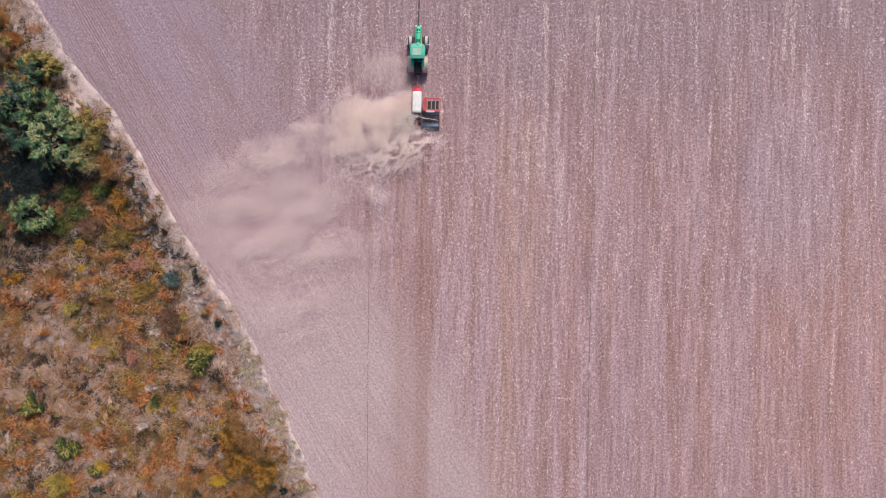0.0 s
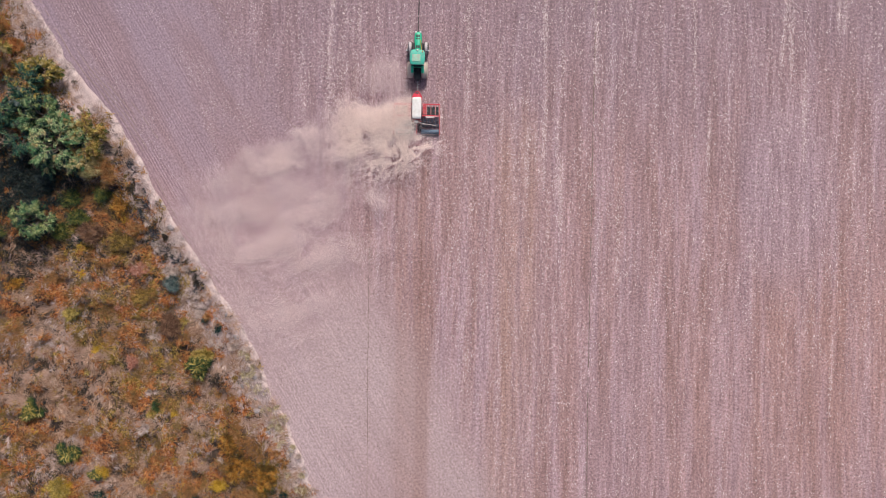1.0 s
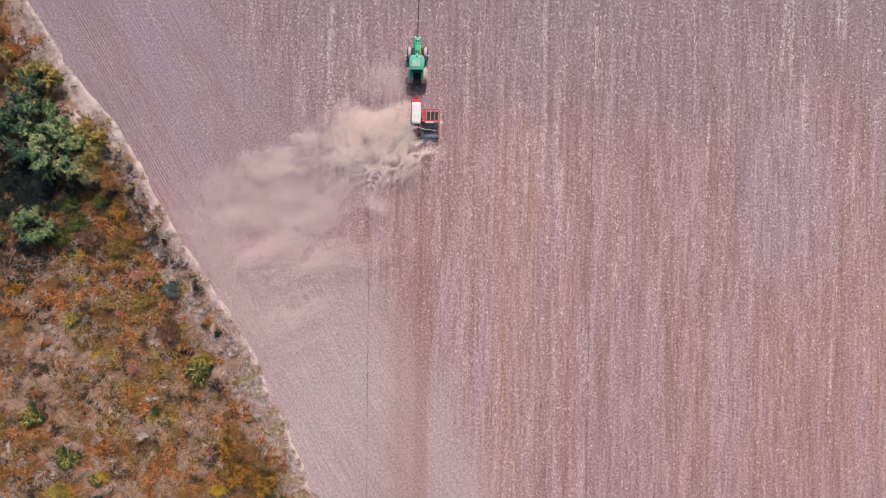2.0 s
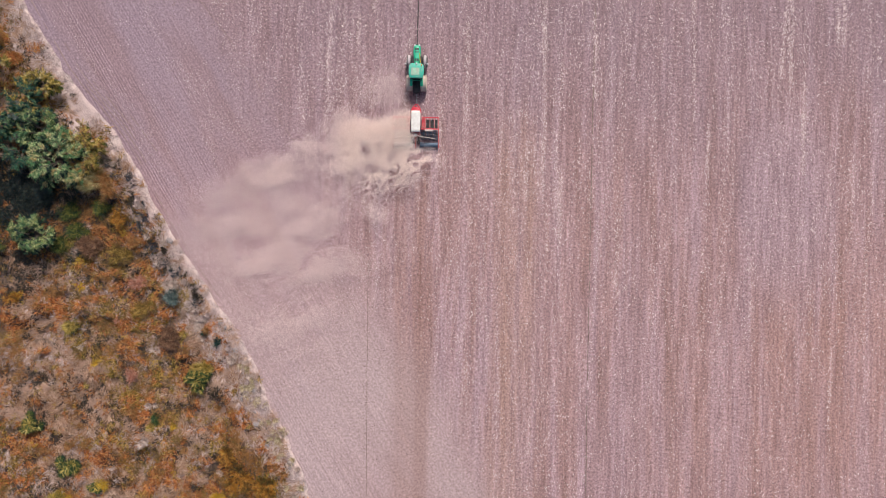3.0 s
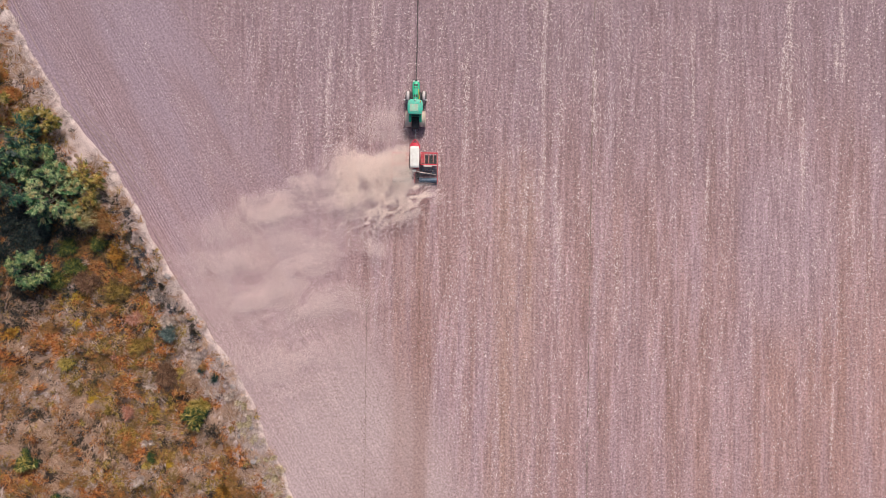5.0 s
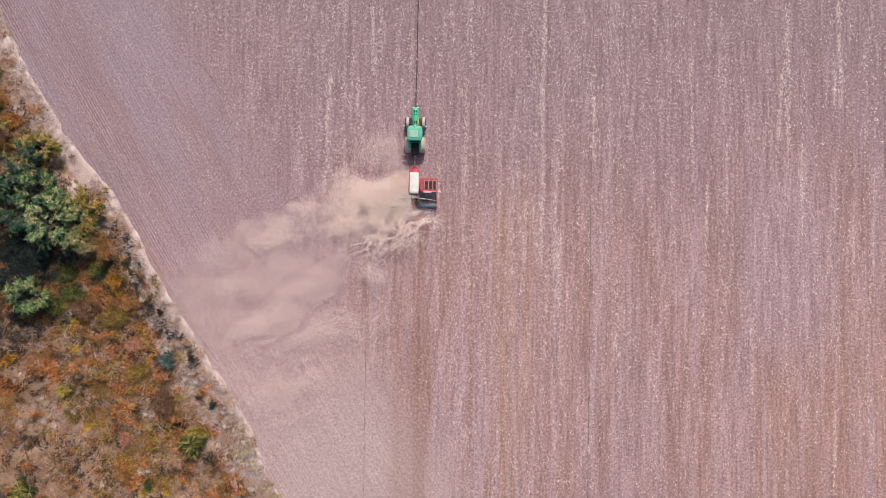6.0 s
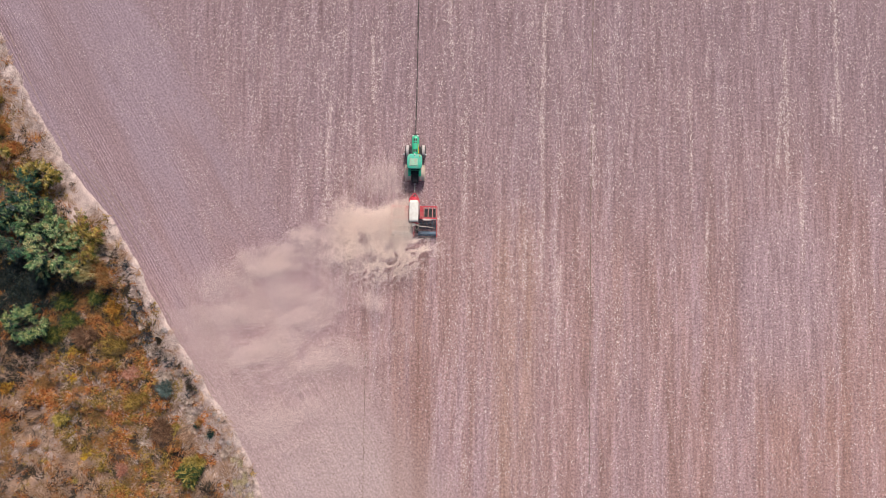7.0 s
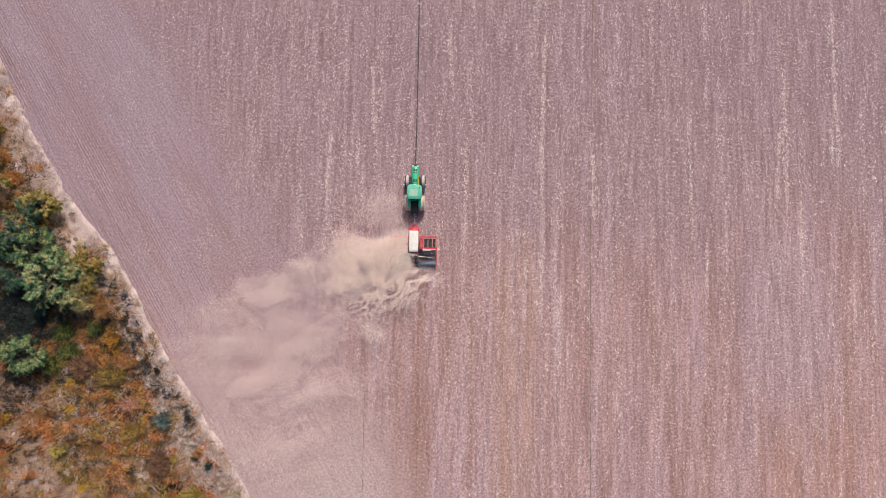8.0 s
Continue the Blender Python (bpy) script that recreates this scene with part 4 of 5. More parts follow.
def spiky_bush(x, y, height, r, label, tips=LEAF_OCHRE):
    """A rosette of stiff leaves on short stems, shade painted dark within, yellowing at the tips."""
    root = thing("bush", pose(x, y, float(np.maximum(bank(x, y), 0.0))), label, "bush", "bushes in the rough ground")
    bm = bmesh.new()
    for i in range(9):
        a = i * 0.698 + random.uniform(-0.3, 0.3)
        limb(bm, (0, 0, -0.05), (math.cos(a) * r * 0.55, math.sin(a) * r * 0.55, height * random.uniform(0.5, 0.8)), 0.03, 0.010, 3, 0.08)
    part("stems", bm, BARK, root)
    heads = 26
    a, q = rng.uniform(0, 2 * math.pi, heads), np.sqrt(rng.random(heads))
    lob = 0.75 + 0.35 * np.sin(3 * a + x)
    hx, hy = np.cos(a) * q * r * 0.78 * lob, np.sin(a) * q * r * 0.78 * lob
    hz = height * (0.30 + 0.55 * np.sqrt(1 - 0.9 * q * q))
    # the innermost tier is near-black to paint shade inside the rosette
    for name, mat_, per, reach, drop, words in (("inner_foliage", LEAF_DARK_SHADE, 50, 0.62, -0.25, "inner leaves coloured near-black for shade"), ("foliage", LEAF_SPIKE, 44, 0.62, 0.0, ""), ("outer_foliage", tips, 5, 0.80, 0.10, "yellowing leaf tips")):
        at = np.repeat(np.arange(heads), per)
        n = len(at)
        turn = np.arctan2(hy, hx)[at] + rng.normal(0, 1.3, n)
        start = rng.random(n) * 0.12
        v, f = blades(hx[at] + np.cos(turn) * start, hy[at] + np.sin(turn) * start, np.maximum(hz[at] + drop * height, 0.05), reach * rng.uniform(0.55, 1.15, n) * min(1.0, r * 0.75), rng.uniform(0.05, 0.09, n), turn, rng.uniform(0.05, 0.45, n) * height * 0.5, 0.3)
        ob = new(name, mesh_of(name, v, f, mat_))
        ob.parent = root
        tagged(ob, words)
    return root


spiky_bush(-32.0, -14.7, 2.8, 1.7, "round spiky olive-green bush in dead grass")
spiky_bush(-54.2, -20.6, 1.5, 1.5, "spiky dark green bush with yellow tips in dry grass")
spiky_bush(-49.4, -26.4, 1.5, 1.7, "spiky green bush with yellowing tips beside rust growth")
spiky_bush(-45.8, -29.0, 1.0, 1.0, "small spiky green bush in dead grass")
bush(-32.0, -13.3, 1.9, 1.9, 0.8, LEAF_OCHRE, "ochre twigs crowning a green bush", LEAF_RUST, 16, 90, 0.15)
bush(-53.7, -23.3, 0.7, 0.55, 0.5, LEAF_GOLD, "small bright yellow bush in dry grass", None, 6, 90, 0.09)
bush(-47.6, -26.2, 0.9, 0.9, 0.8, LEAF_RUST, "rust coloured low bush in dry grass", None, 8, 80, 0.15)
bush(-44.9, -28.8, 1.0, 1.2, 1.0, LEAF_GOLD, "golden leafed low bush in dead grass", LEAF_OCHRE, 10, 80, 0.15)
bush(-26.6, -28.2, 1.6, 2.9, 2.4, LEAF_AMBER, "broad amber thicket near the field", LEAF_DARK_SHADE, 34, 80, 0.19)
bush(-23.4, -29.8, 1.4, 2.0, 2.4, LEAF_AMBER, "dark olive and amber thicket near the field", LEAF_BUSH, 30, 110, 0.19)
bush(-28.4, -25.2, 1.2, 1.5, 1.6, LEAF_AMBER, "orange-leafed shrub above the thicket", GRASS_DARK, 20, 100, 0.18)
bush(-25.2, -32.2, 1.3, 2.4, 1.6, LEAF_RUST, "rust-leafed thicket at the field corner", LEAF_DARK_SHADE, 28, 110, 0.18)
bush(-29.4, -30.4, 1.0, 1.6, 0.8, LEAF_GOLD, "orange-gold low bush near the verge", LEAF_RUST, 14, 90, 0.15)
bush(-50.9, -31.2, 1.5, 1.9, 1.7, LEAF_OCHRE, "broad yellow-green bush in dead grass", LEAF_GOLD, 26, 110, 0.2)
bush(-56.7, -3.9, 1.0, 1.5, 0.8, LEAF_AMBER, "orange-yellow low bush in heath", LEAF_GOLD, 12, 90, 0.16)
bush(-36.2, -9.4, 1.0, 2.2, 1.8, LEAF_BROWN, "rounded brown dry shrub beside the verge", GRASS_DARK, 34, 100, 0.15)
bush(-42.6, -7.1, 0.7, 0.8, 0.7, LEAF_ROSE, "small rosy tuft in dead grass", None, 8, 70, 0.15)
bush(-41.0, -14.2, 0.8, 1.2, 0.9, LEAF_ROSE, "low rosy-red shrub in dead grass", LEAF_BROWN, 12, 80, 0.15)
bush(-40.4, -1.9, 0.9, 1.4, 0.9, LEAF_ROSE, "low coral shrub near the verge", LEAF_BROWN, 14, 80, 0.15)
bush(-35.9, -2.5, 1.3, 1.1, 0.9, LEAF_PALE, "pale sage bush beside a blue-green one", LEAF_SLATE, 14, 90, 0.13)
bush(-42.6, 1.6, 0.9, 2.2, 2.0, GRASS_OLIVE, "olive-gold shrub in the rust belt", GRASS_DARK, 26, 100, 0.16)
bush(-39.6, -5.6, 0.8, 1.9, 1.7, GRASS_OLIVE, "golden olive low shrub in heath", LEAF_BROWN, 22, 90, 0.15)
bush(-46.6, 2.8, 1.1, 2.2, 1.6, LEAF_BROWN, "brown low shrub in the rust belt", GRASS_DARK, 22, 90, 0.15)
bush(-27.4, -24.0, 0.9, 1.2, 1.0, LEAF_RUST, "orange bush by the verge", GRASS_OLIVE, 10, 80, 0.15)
bush(-35.5, -3.9, 1.6, 1.3, 1.3, LEAF_BLUE, "blue-green bush on the verge", LEAF_DARK_SHADE, 16, 120, 0.11)
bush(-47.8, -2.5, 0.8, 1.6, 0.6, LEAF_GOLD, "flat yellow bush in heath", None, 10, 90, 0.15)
bush(-48.8, -7.7, 1.0, 1.3, 1.1, LEAF_OCHRE, "olive-yellow bush in dead grass", LEAF_DARK_SHADE, 12, 100)
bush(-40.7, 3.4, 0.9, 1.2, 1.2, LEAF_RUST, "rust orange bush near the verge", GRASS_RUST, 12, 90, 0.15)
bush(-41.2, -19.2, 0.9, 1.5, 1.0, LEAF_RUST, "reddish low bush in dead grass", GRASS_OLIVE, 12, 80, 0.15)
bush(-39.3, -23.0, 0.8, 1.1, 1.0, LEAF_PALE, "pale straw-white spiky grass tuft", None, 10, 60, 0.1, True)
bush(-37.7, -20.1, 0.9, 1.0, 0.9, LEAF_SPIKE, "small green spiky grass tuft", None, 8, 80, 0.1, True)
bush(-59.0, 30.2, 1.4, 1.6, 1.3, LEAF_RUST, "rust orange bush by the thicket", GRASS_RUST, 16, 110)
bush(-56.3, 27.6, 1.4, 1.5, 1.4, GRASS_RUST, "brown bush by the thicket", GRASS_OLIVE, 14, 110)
bush(-60.0, 34.0, 1.6, 1.8, 1.6, GRASS_OLIVE, "olive bush at the field edge", LEAF_DARK_SHADE, 16, 110)
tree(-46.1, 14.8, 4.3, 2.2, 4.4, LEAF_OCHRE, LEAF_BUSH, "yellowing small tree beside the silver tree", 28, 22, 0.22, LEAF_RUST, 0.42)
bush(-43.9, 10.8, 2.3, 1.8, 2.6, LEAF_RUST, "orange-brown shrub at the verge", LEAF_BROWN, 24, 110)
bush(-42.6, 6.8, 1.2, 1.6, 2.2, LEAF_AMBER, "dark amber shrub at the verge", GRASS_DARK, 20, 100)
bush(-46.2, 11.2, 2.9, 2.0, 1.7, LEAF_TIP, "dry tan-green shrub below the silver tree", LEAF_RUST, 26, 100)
bush(-45.4, 8.0, 1.1, 1.6, 1.5, LEAF_BUSH, "olive shrub under the trees", LEAF_DARK_SHADE, 18, 110)
# near-black leaves here paint the shade of the gap
bush(-52.6, 9.6, 1.3, 1.5, 1.3, LEAF_SHADE, "shrub coloured dark for shade between the trees", LEAF_DARK_SHADE, 20, 90, 0.17)
bush(-49.4, 7.4, 1.2, 1.7, 1.3, LEAF_BUSH, "olive-green shrub below the silver tree", LEAF_DARK_SHADE, 18, 90, 0.17)
bush(-48.2, 4.8, 1.2, 1.5, 1.4, LEAF_BUSH, "dark green shrub beside the low tree", LEAF_DARK_SHADE, 18, 90, 0.17)
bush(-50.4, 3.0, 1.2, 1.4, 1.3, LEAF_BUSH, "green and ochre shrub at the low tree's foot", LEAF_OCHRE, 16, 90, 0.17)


# small tufts that dot the dead grass
for i in range(64):
    yy = random.uniform(-35, 6)
    xx = float(edge_x(yy)) - random.uniform(4.0, 40.0) * (0.35 + 0.65 * random.random())
    if xx < -62:
        continue
    m_, words = random.choice(((LEAF_RUST, "small rust-red tuft in dead grass"), (LEAF_RUST, "small rust-red tuft in dead grass"), (LEAF_GOLD, "small golden tuft in dead grass"), (LEAF_OCHRE, "small ochre tuft in dead grass"), (GRASS_OLIVE, "small dark olive tuft in dead grass"), (LEAF_DARK_SHADE, "small blackish green tuft in dead grass"), (LEAF_PALE, "small bleached tuft in dead grass")))
    r_ = random.uniform(0.5, 1.1)
    bush(xx, yy, random.uniform(0.4, 0.8), r_, r_ * random.uniform(0.7, 1.1), m_, words, None, 8, 45, 0.15, random.random() < 0.6)


# cushions of bleached and dark low growth among the rubble of the verge
for i in range(120):
    yy = random.uniform(-13, 15)
    xx = float(edge_x(yy)) - random.uniform(1.5, 5.2)
    r_ = random.uniform(0.35, 0.85)
    m_, words = random.choice(((LEAF_PALE, "bleached dry cushion shrub on the verge"), (GRASS_GREY, "ashen dry cushion of stalks on the verge"), (LEAF_PALE, "bleached dry cushion shrub on the verge"), (GRASS_DARK, "low blackish shrub among verge rubble"), (LEAF_SLATE, "low slate-dark shrub among verge rubble"))[: 5 if yy > -5 else 3])
    # slate lower leaves paint the shadows between the pale cushions
    bush(xx, yy, random.uniform(0.4, 0.9), r_, r_ * random.uniform(0.7, 1.2), m_, words, LEAF_SLATE if m_ is LEAF_PALE and yy > -5 else None, 7, 46, 0.14, random.random() < 0.35)


# a dark scatter of low weeds where the rubble is thickest
for i in range(30):
    yy = random.uniform(-1.5, 9.5)
    xx = float(edge_x(yy)) - random.uniform(2.2, 4.8)
    r_ = random.uniform(0.35, 0.75)
    bush(xx, yy, random.uniform(0.3, 0.6), r_, r_ * random.uniform(0.7, 1.2), random.choice((LEAF_SLATE, LEAF_SLATE, GRASS_DARK)), "low slate-dark weed among verge rubble", None, 7, 46, 0.15, random.random() < 0.4)


# dry yellow grass tufts along the lower verge
for i in range(64):
    yy = random.uniform(-36, -12)
    xx = float(edge_x(yy)) - random.uniform(0.2, 2.6) ** 1.1
    r_ = random.uniform(0.35, 0.75)
    m_, words = random.choice(((GRASS_YELLOW, "straw-yellow grass tuft on the verge"), (GRASS_YELLOW, "straw-yellow grass tuft on the verge"), (LEAF_PALE, "bleached grass tuft on the verge")))
    bush(xx, yy, random.uniform(0.3, 0.6), r_, r_ * random.uniform(0.7, 1.2), m_, words, None, 6, 44, 0.13, random.random() < 0.7)


def stone(x, y, r):
    bm = bmesh.new()
    bmesh.ops.create_icosphere(bm, subdivisions=2, radius=1.0)
    for q in bm.verts:
        k = 1 + 0.35 * noise.noise(q.co * 1.3 + Vector((x, y, 0)))
        q.co = Vector((q.co.x * r * k, q.co.y * r * k * 0.8, q.co.z * r * 0.55 * k))
    me = bpy.data.meshes.new("stone")
    bm.to_mesh(me)
    bm.free()
    me.materials.append(STONE)
    ob = new("stone", me)
    ob.matrix_basis = pose(x, y, float(np.maximum(bank(x, y), 0)) + r * 0.25, 0, 0, random.uniform(0, 360))
    tagged(ob, "weathered grey stone on the dusty verge", "stone", "stones along the verge")


for i in range(44):
    yy = random.uniform(-31, 9)
    stone(float(edge_x(yy)) - random.uniform(0.8, 3.8), yy, random.uniform(0.14, 0.48))


# ---- the tractor ----
HEADING = -1.1
RIG = pose(-3.26, 26.40, 0, 0, 0, HEADING)       # ground point 2.95 m behind the tractor's nose


def wheel_bm(radius, width, rim_r, lugs):
    """A tyre about the x axis with its lugs."""
    bm = bmesh.new()
    h = width / 2
    add_lathe(bm, [(rim_r, -h * 0.80), (rim_r + 0.05, -h * 0.95), (radius * 0.76, -h), (radius * 0.90, -h * 0.88), (radius * 0.965, -h * 0.5), (radius * 0.98, 0), (radius * 0.965, h * 0.5), (radius * 0.90, h * 0.88), (radius * 0.76, h), (rim_r + 0.05, h * 0.95), (rim_r, h * 0.80)], 40)
    for i in range(lugs):
        for s in (-1, 1):
            a = 2 * math.pi * (i + (0.25 if s > 0 else -0.25)) / lugs
            turn = Euler((a, 0, 0)).to_matrix() @ Euler((0, 0, s * radians(38))).to_matrix()
            c = Euler((a, 0, 0)).to_matrix() @ Vector((s * h * 0.47, 0, radius * 0.985))
            add_box(bm, c, (h * 1.05, radius * 0.055, radius * 0.07), 0, turn, (0.85, 0.6))
    return bm


def rim_bm(rim_r, width):
    bm = bmesh.new()
    h = width / 2
    add_lathe(bm, [(0.05, -h * 0.1), (rim_r * 0.55, -h * 0.1), (rim_r * 0.72, -h * 0.5), (rim_r * 0.98, -h * 0.8), (rim_r * 0.98, h * 0.8), (rim_r * 0.72, h * 0.35), (rim_r * 0.55, h * 0.15), (0.05, h * 0.15)], 28)
    for i in range(8):
        a = i * math.pi / 4
        add_rod(bm, (-h * 0.3, math.cos(a) * rim_r * 0.35, math.sin(a) * rim_r * 0.35), (h * 0.3, math.cos(a) * rim_r * 0.35, math.sin(a) * rim_r * 0.35), 0.025, None, 6)
    return bm


def sections(bm, rows, n=14, power=3.0):
    """A skin through rounded cross-sections: rows of (y, half width, z bottom, z top)."""
    rings = []
    for y, w, z0, z1 in rows:
        ring = []
        for i in range(n):
            a = 2 * math.pi * i / n
            c, s = math.cos(a), math.sin(a)
            ring.append(bm.verts.new((w * math.copysign(abs(c) ** (2 / power), c), y, (z0 + z1) / 2 + (z1 - z0) / 2 * math.copysign(abs(s) ** (2 / power), s))))
        rings.append(ring)
    for a, b in zip(rings, rings[1:]):
        for i in range(n):
            bm.faces.new((a[i], a[(i + 1) % n], b[(i + 1) % n], b[i]))
    bm.faces.new(rings[0])
    bm.faces.new(rings[-1][::-1])
    bmesh.ops.recalc_face_normals(bm, faces=bm.faces)


def tractor():
    root = thing("tractor", RIG, "green farm tractor with dusty wheels, pulling a drill", "tractor")
    o = 2.95                                     # the nose's y
    # chassis, axles, belly
    bm = bmesh.new()
    add_box(bm, (0, o - 3.3, 0.95), (0.62, 4.6, 0.6), 0.06)
    add_box(bm, (0, o - 2.05, 0.78), (1.55, 0.28, 0.26), 0.05)
    add_box(bm, (0, o - 4.95, 1.02), (1.75, 0.45, 0.45), 0.07)
    add_box(bm, (0, o - 5.75, 0.95), (0.85, 1.0, 0.65), 0.06)
    part("chassis", bm, BLACK, root)
    # hood
    bm = bmesh.new()
    sections(bm, [(o - 0.12, 0.32, 1.10, 1.70), (o - 0.22, 0.43, 1.00, 1.86), (o - 0.55, 0.49, 1.00, 1.94), (o - 1.3, 0.51, 1.05, 2.02), (o - 2.0, 0.43, 1.10, 2.10), (o - 2.5, 0.36, 1.15, 2.14), (o - 2.95, 0.33, 1.20, 2.16)])
    hood = part("hood", bm, GREEN, root, "glossy green tapered hood", True)
    for y, w, l in ((0.72, 0.20, 0.30), (1.12, 0.20, 0.12), (2.20, 0.20, 0.40)):
        for s in (-1, 1):
            bm = bmesh.new()
            z = 1.90 + 0.075 * (y - 0.5)
            add_box(bm, (s * 0.135, o - y, z + 0.07), (w, l, 0.05), 0.012)
            part("vent", bm, BLACK, hood)
    bm = bmesh.new()
    add_box(bm, (0.42, o - 2.05, 2.02), (0.08, 1.6, 0.06), 0.012, Euler((0.05, 0, 0.10)).to_matrix())
    part("stripe", bm, YELLOW, hood, "yellow side stripe")
    bm = bmesh.new()
    add_box(bm, (0, o - 0.13, 1.42), (0.46, 0.06, 0.5), 0.02)
    part("grille", bm, BLACK, hood)
    for s in (-1, 1):
        bm = bmesh.new()
        add_box(bm, (s * 0.30, o - 0.17, 1.78), (0.24, 0.20, 0.16), 0.03)
        part("headlight", bm, LAMP_GLASS, hood)
    bm = bmesh.new()
    add_box(bm, (0, o - 2.35, 1.45), (1.44, 1.55, 0.66), 0.10)
    add_box(bm, (0, o - 1.75, 1.0), (1.0, 0.9, 0.45), 0.08)
    part("engine_side", bm, BLACK, root, "black engine side and tanks")
    # front weights
    weights = new("front_weights")
    weights.parent = root
    bm = bmesh.new()
    add_box(bm, (0, o - 0.2, 0.85), (0.5, 0.5, 0.22), 0.03)
    part("weight_bracket", bm, BLACK, weights)
    for i in range(8):
        bm = bmesh.new()
        add_box(bm, ((i - 3.5) * 0.105, o + 0.03, 0.86), (0.085, 0.38, 0.48), 0.03)
        part("weight", bm, BLACK, weights)
    # wheels
    for name, s, y, r, w, rim, x in (("front", -1, 2.05, 0.80, 0.66, 0.42, 1.05), ("front", 1, 2.05, 0.80, 0.66, 0.42, 1.05), ("rear", -1, 4.98, 1.03, 0.84, 0.54, 0.94), ("rear", 1, 4.98, 1.03, 0.84, 0.54, 0.94)):
        wheel = new(name + "_wheel")
        wheel.parent = root
        wheel.matrix_basis = pose(s * x, o - y, r * 0.985)
        part("tyre", wheel_bm(r, w, rim, 20 if name == "front" else 22), RUBBER_WORN if name == "rear" else RUBBER, wheel, "earth-caked lugged tyre" if name == "rear" else "black lugged tyre")
        if name == "front":
            bm = bmesh.new()
            add_lathe(bm, [(r * 0.96, -w * 0.30), (r * 1.012, -w * 0.24), (r * 1.03, -w * 0.10), (r * 1.03, w * 0.10), (r * 1.012, w * 0.24), (r * 0.96, w * 0.30)], 36)
            part("caked_tread", bm, RUBBER_GREY, wheel, "pale earth caked on the tread")
        part("rim", rim_bm(rim, w), YELLOW, wheel)
        if name == "rear":
            bm = bmesh.new()
            for i in range(5):
                a = radians(52 + 62 * i / 4)
                add_box(bm, (s * (x - 0.26), o - y + math.cos(a) * (r + 0.10), r + math.sin(a) * (r + 0.10)), (0.34, 0.34, 0.045), 0.012, Euler((a - math.pi / 2, 0, 0)).to_matrix())
            part("rear_fender", bm, GREEN, root)
    # cab: posts, floor, glass, roof
    cab = new("cab")
    cab.parent = root
    f, b = o - 3.05, o - 4.72
    bm = bmesh.new()
    add_box(bm, (0, (f + b) / 2, 1.45), (1.30, 1.7, 0.35), 0.05)
    part("floor_pan", bm, GREEN, cab)
    for s in (-1, 1):
        for y0, y1 in ((f, f - 0.12), (b, b + 0.06), ((f + b) / 2, (f + b) / 2)):
            bm = bmesh.new()
            add_rod(bm, (s * 0.70, y0, 1.55), (s * 0.80, y1, 2.92), 0.045, None, 8)
            part("cab_post", bm, BLACK, cab)
        bm = bmesh.new()
        add_box(bm, (s * 0.755, (f + b) / 2, 2.25), (0.016, 1.55, 1.3), 0, Euler((0, s * 0.073, 0)).to_matrix())
        part("side_window", bm, GLASS, cab)
    for y in (f - 0.05, b + 0.03):
        bm = bmesh.new()
        add_box(bm, (0, y, 2.25), (1.44, 0.016, 1.28))
        part("windscreen" if y == f - 0.05 else "rear_window", bm, GLASS, cab)
    bm = bmesh.new()
    add_box(bm, (0, b + 0.55, 1.85), (0.50, 0.48, 0.14), 0.05)
    add_box(bm, (0, b + 0.30, 2.2), (0.48, 0.13, 0.62), 0.05)
    part("seat", bm, BLACK, cab)
    bm = bmesh.new()
    sections(bm, [(o - 4.80, 0.72, 2.92, 3.08), (o - 4.70, 0.90, 2.90, 3.13), (o - 4.2, 0.99, 2.90, 3.18), (o - 3.5, 1.00, 2.90, 3.19), (o - 3.05, 0.90, 2.90, 3.16), (o - 2.86, 0.62, 2.92, 3.09)], 20, 4.0)
    roof = part("roof", bm, ROOF_GREEN, cab, "faded green cab roof", True)
    bm = bmesh.new()
    add_box(bm, (-0.12, o - 3.95, 3.185), (1.05, 0.92, 0.05), 0.02)
    part("roof_panel", bm, ROOF_PATCH, roof, "pale dusty roof panel")
    for s in (-1, 1):
        for y in (2.98, 4.74):
            bm = bmesh.new()
            add_box(bm, (s * 0.70, o - y, 3.03), (0.2, 0.07, 0.10), 0.02)
            part("work_light", bm, LAMP_GLASS, roof)
    bm = bmesh.new()
    add_rod(bm, (0.68, o - 3.14, 3.12), (0.68, o - 3.14, 3.34), 0.085, 0.07, 12)
    part("beacon", bm, BEACON, roof, "amber warning beacon")
    bm = bmesh.new()
    bmesh.ops.create_uvsphere(bm, u_segments=14, v_segments=8, radius=0.13, matrix=Matrix.Translation((0, o - 2.95, 3.2)))
    part("antenna_dome", bm, LAMP_GLASS, roof)
    # exhaust, mirrors, steps, hitch
    bm = bmesh.new()
    add_rod(bm, (0.62, o - 2.78, 1.4), (0.62, o - 2.78, 2.95), 0.085, None, 12)
    add_rod(bm, (0.62, o - 2.78, 2.95), (0.64, o - 2.86, 3.15), 0.065, None, 12)
    part("exhaust_stack", bm, BLACK, root)
    for s in (-1, 1):
        mirror = new("mirror")
        mirror.parent = root
        bm = bmesh.new()
        add_rod(bm, (s * 0.80, o - 2.98, 2.6), (s * 1.40, o - 2.86, 2.62), 0.022, None, 6)
        part("mirror_arm", bm, BLACK, mirror)
        bm = bmesh.new()
        add_box(bm, (s * 1.42, o - 2.84, 2.55), (0.26, 0.12, 0.36), 0.03)
        part("mirror_head", bm, LAMP_GLASS, mirror)
        bm = bmesh.new()
        for i in range(3):
            add_box(bm, (s * (0.86 + 0.04 * i), o - 3.25, 0.55 + 0.32 * (2 - i)), (0.28, 0.42, 0.04), 0.01)
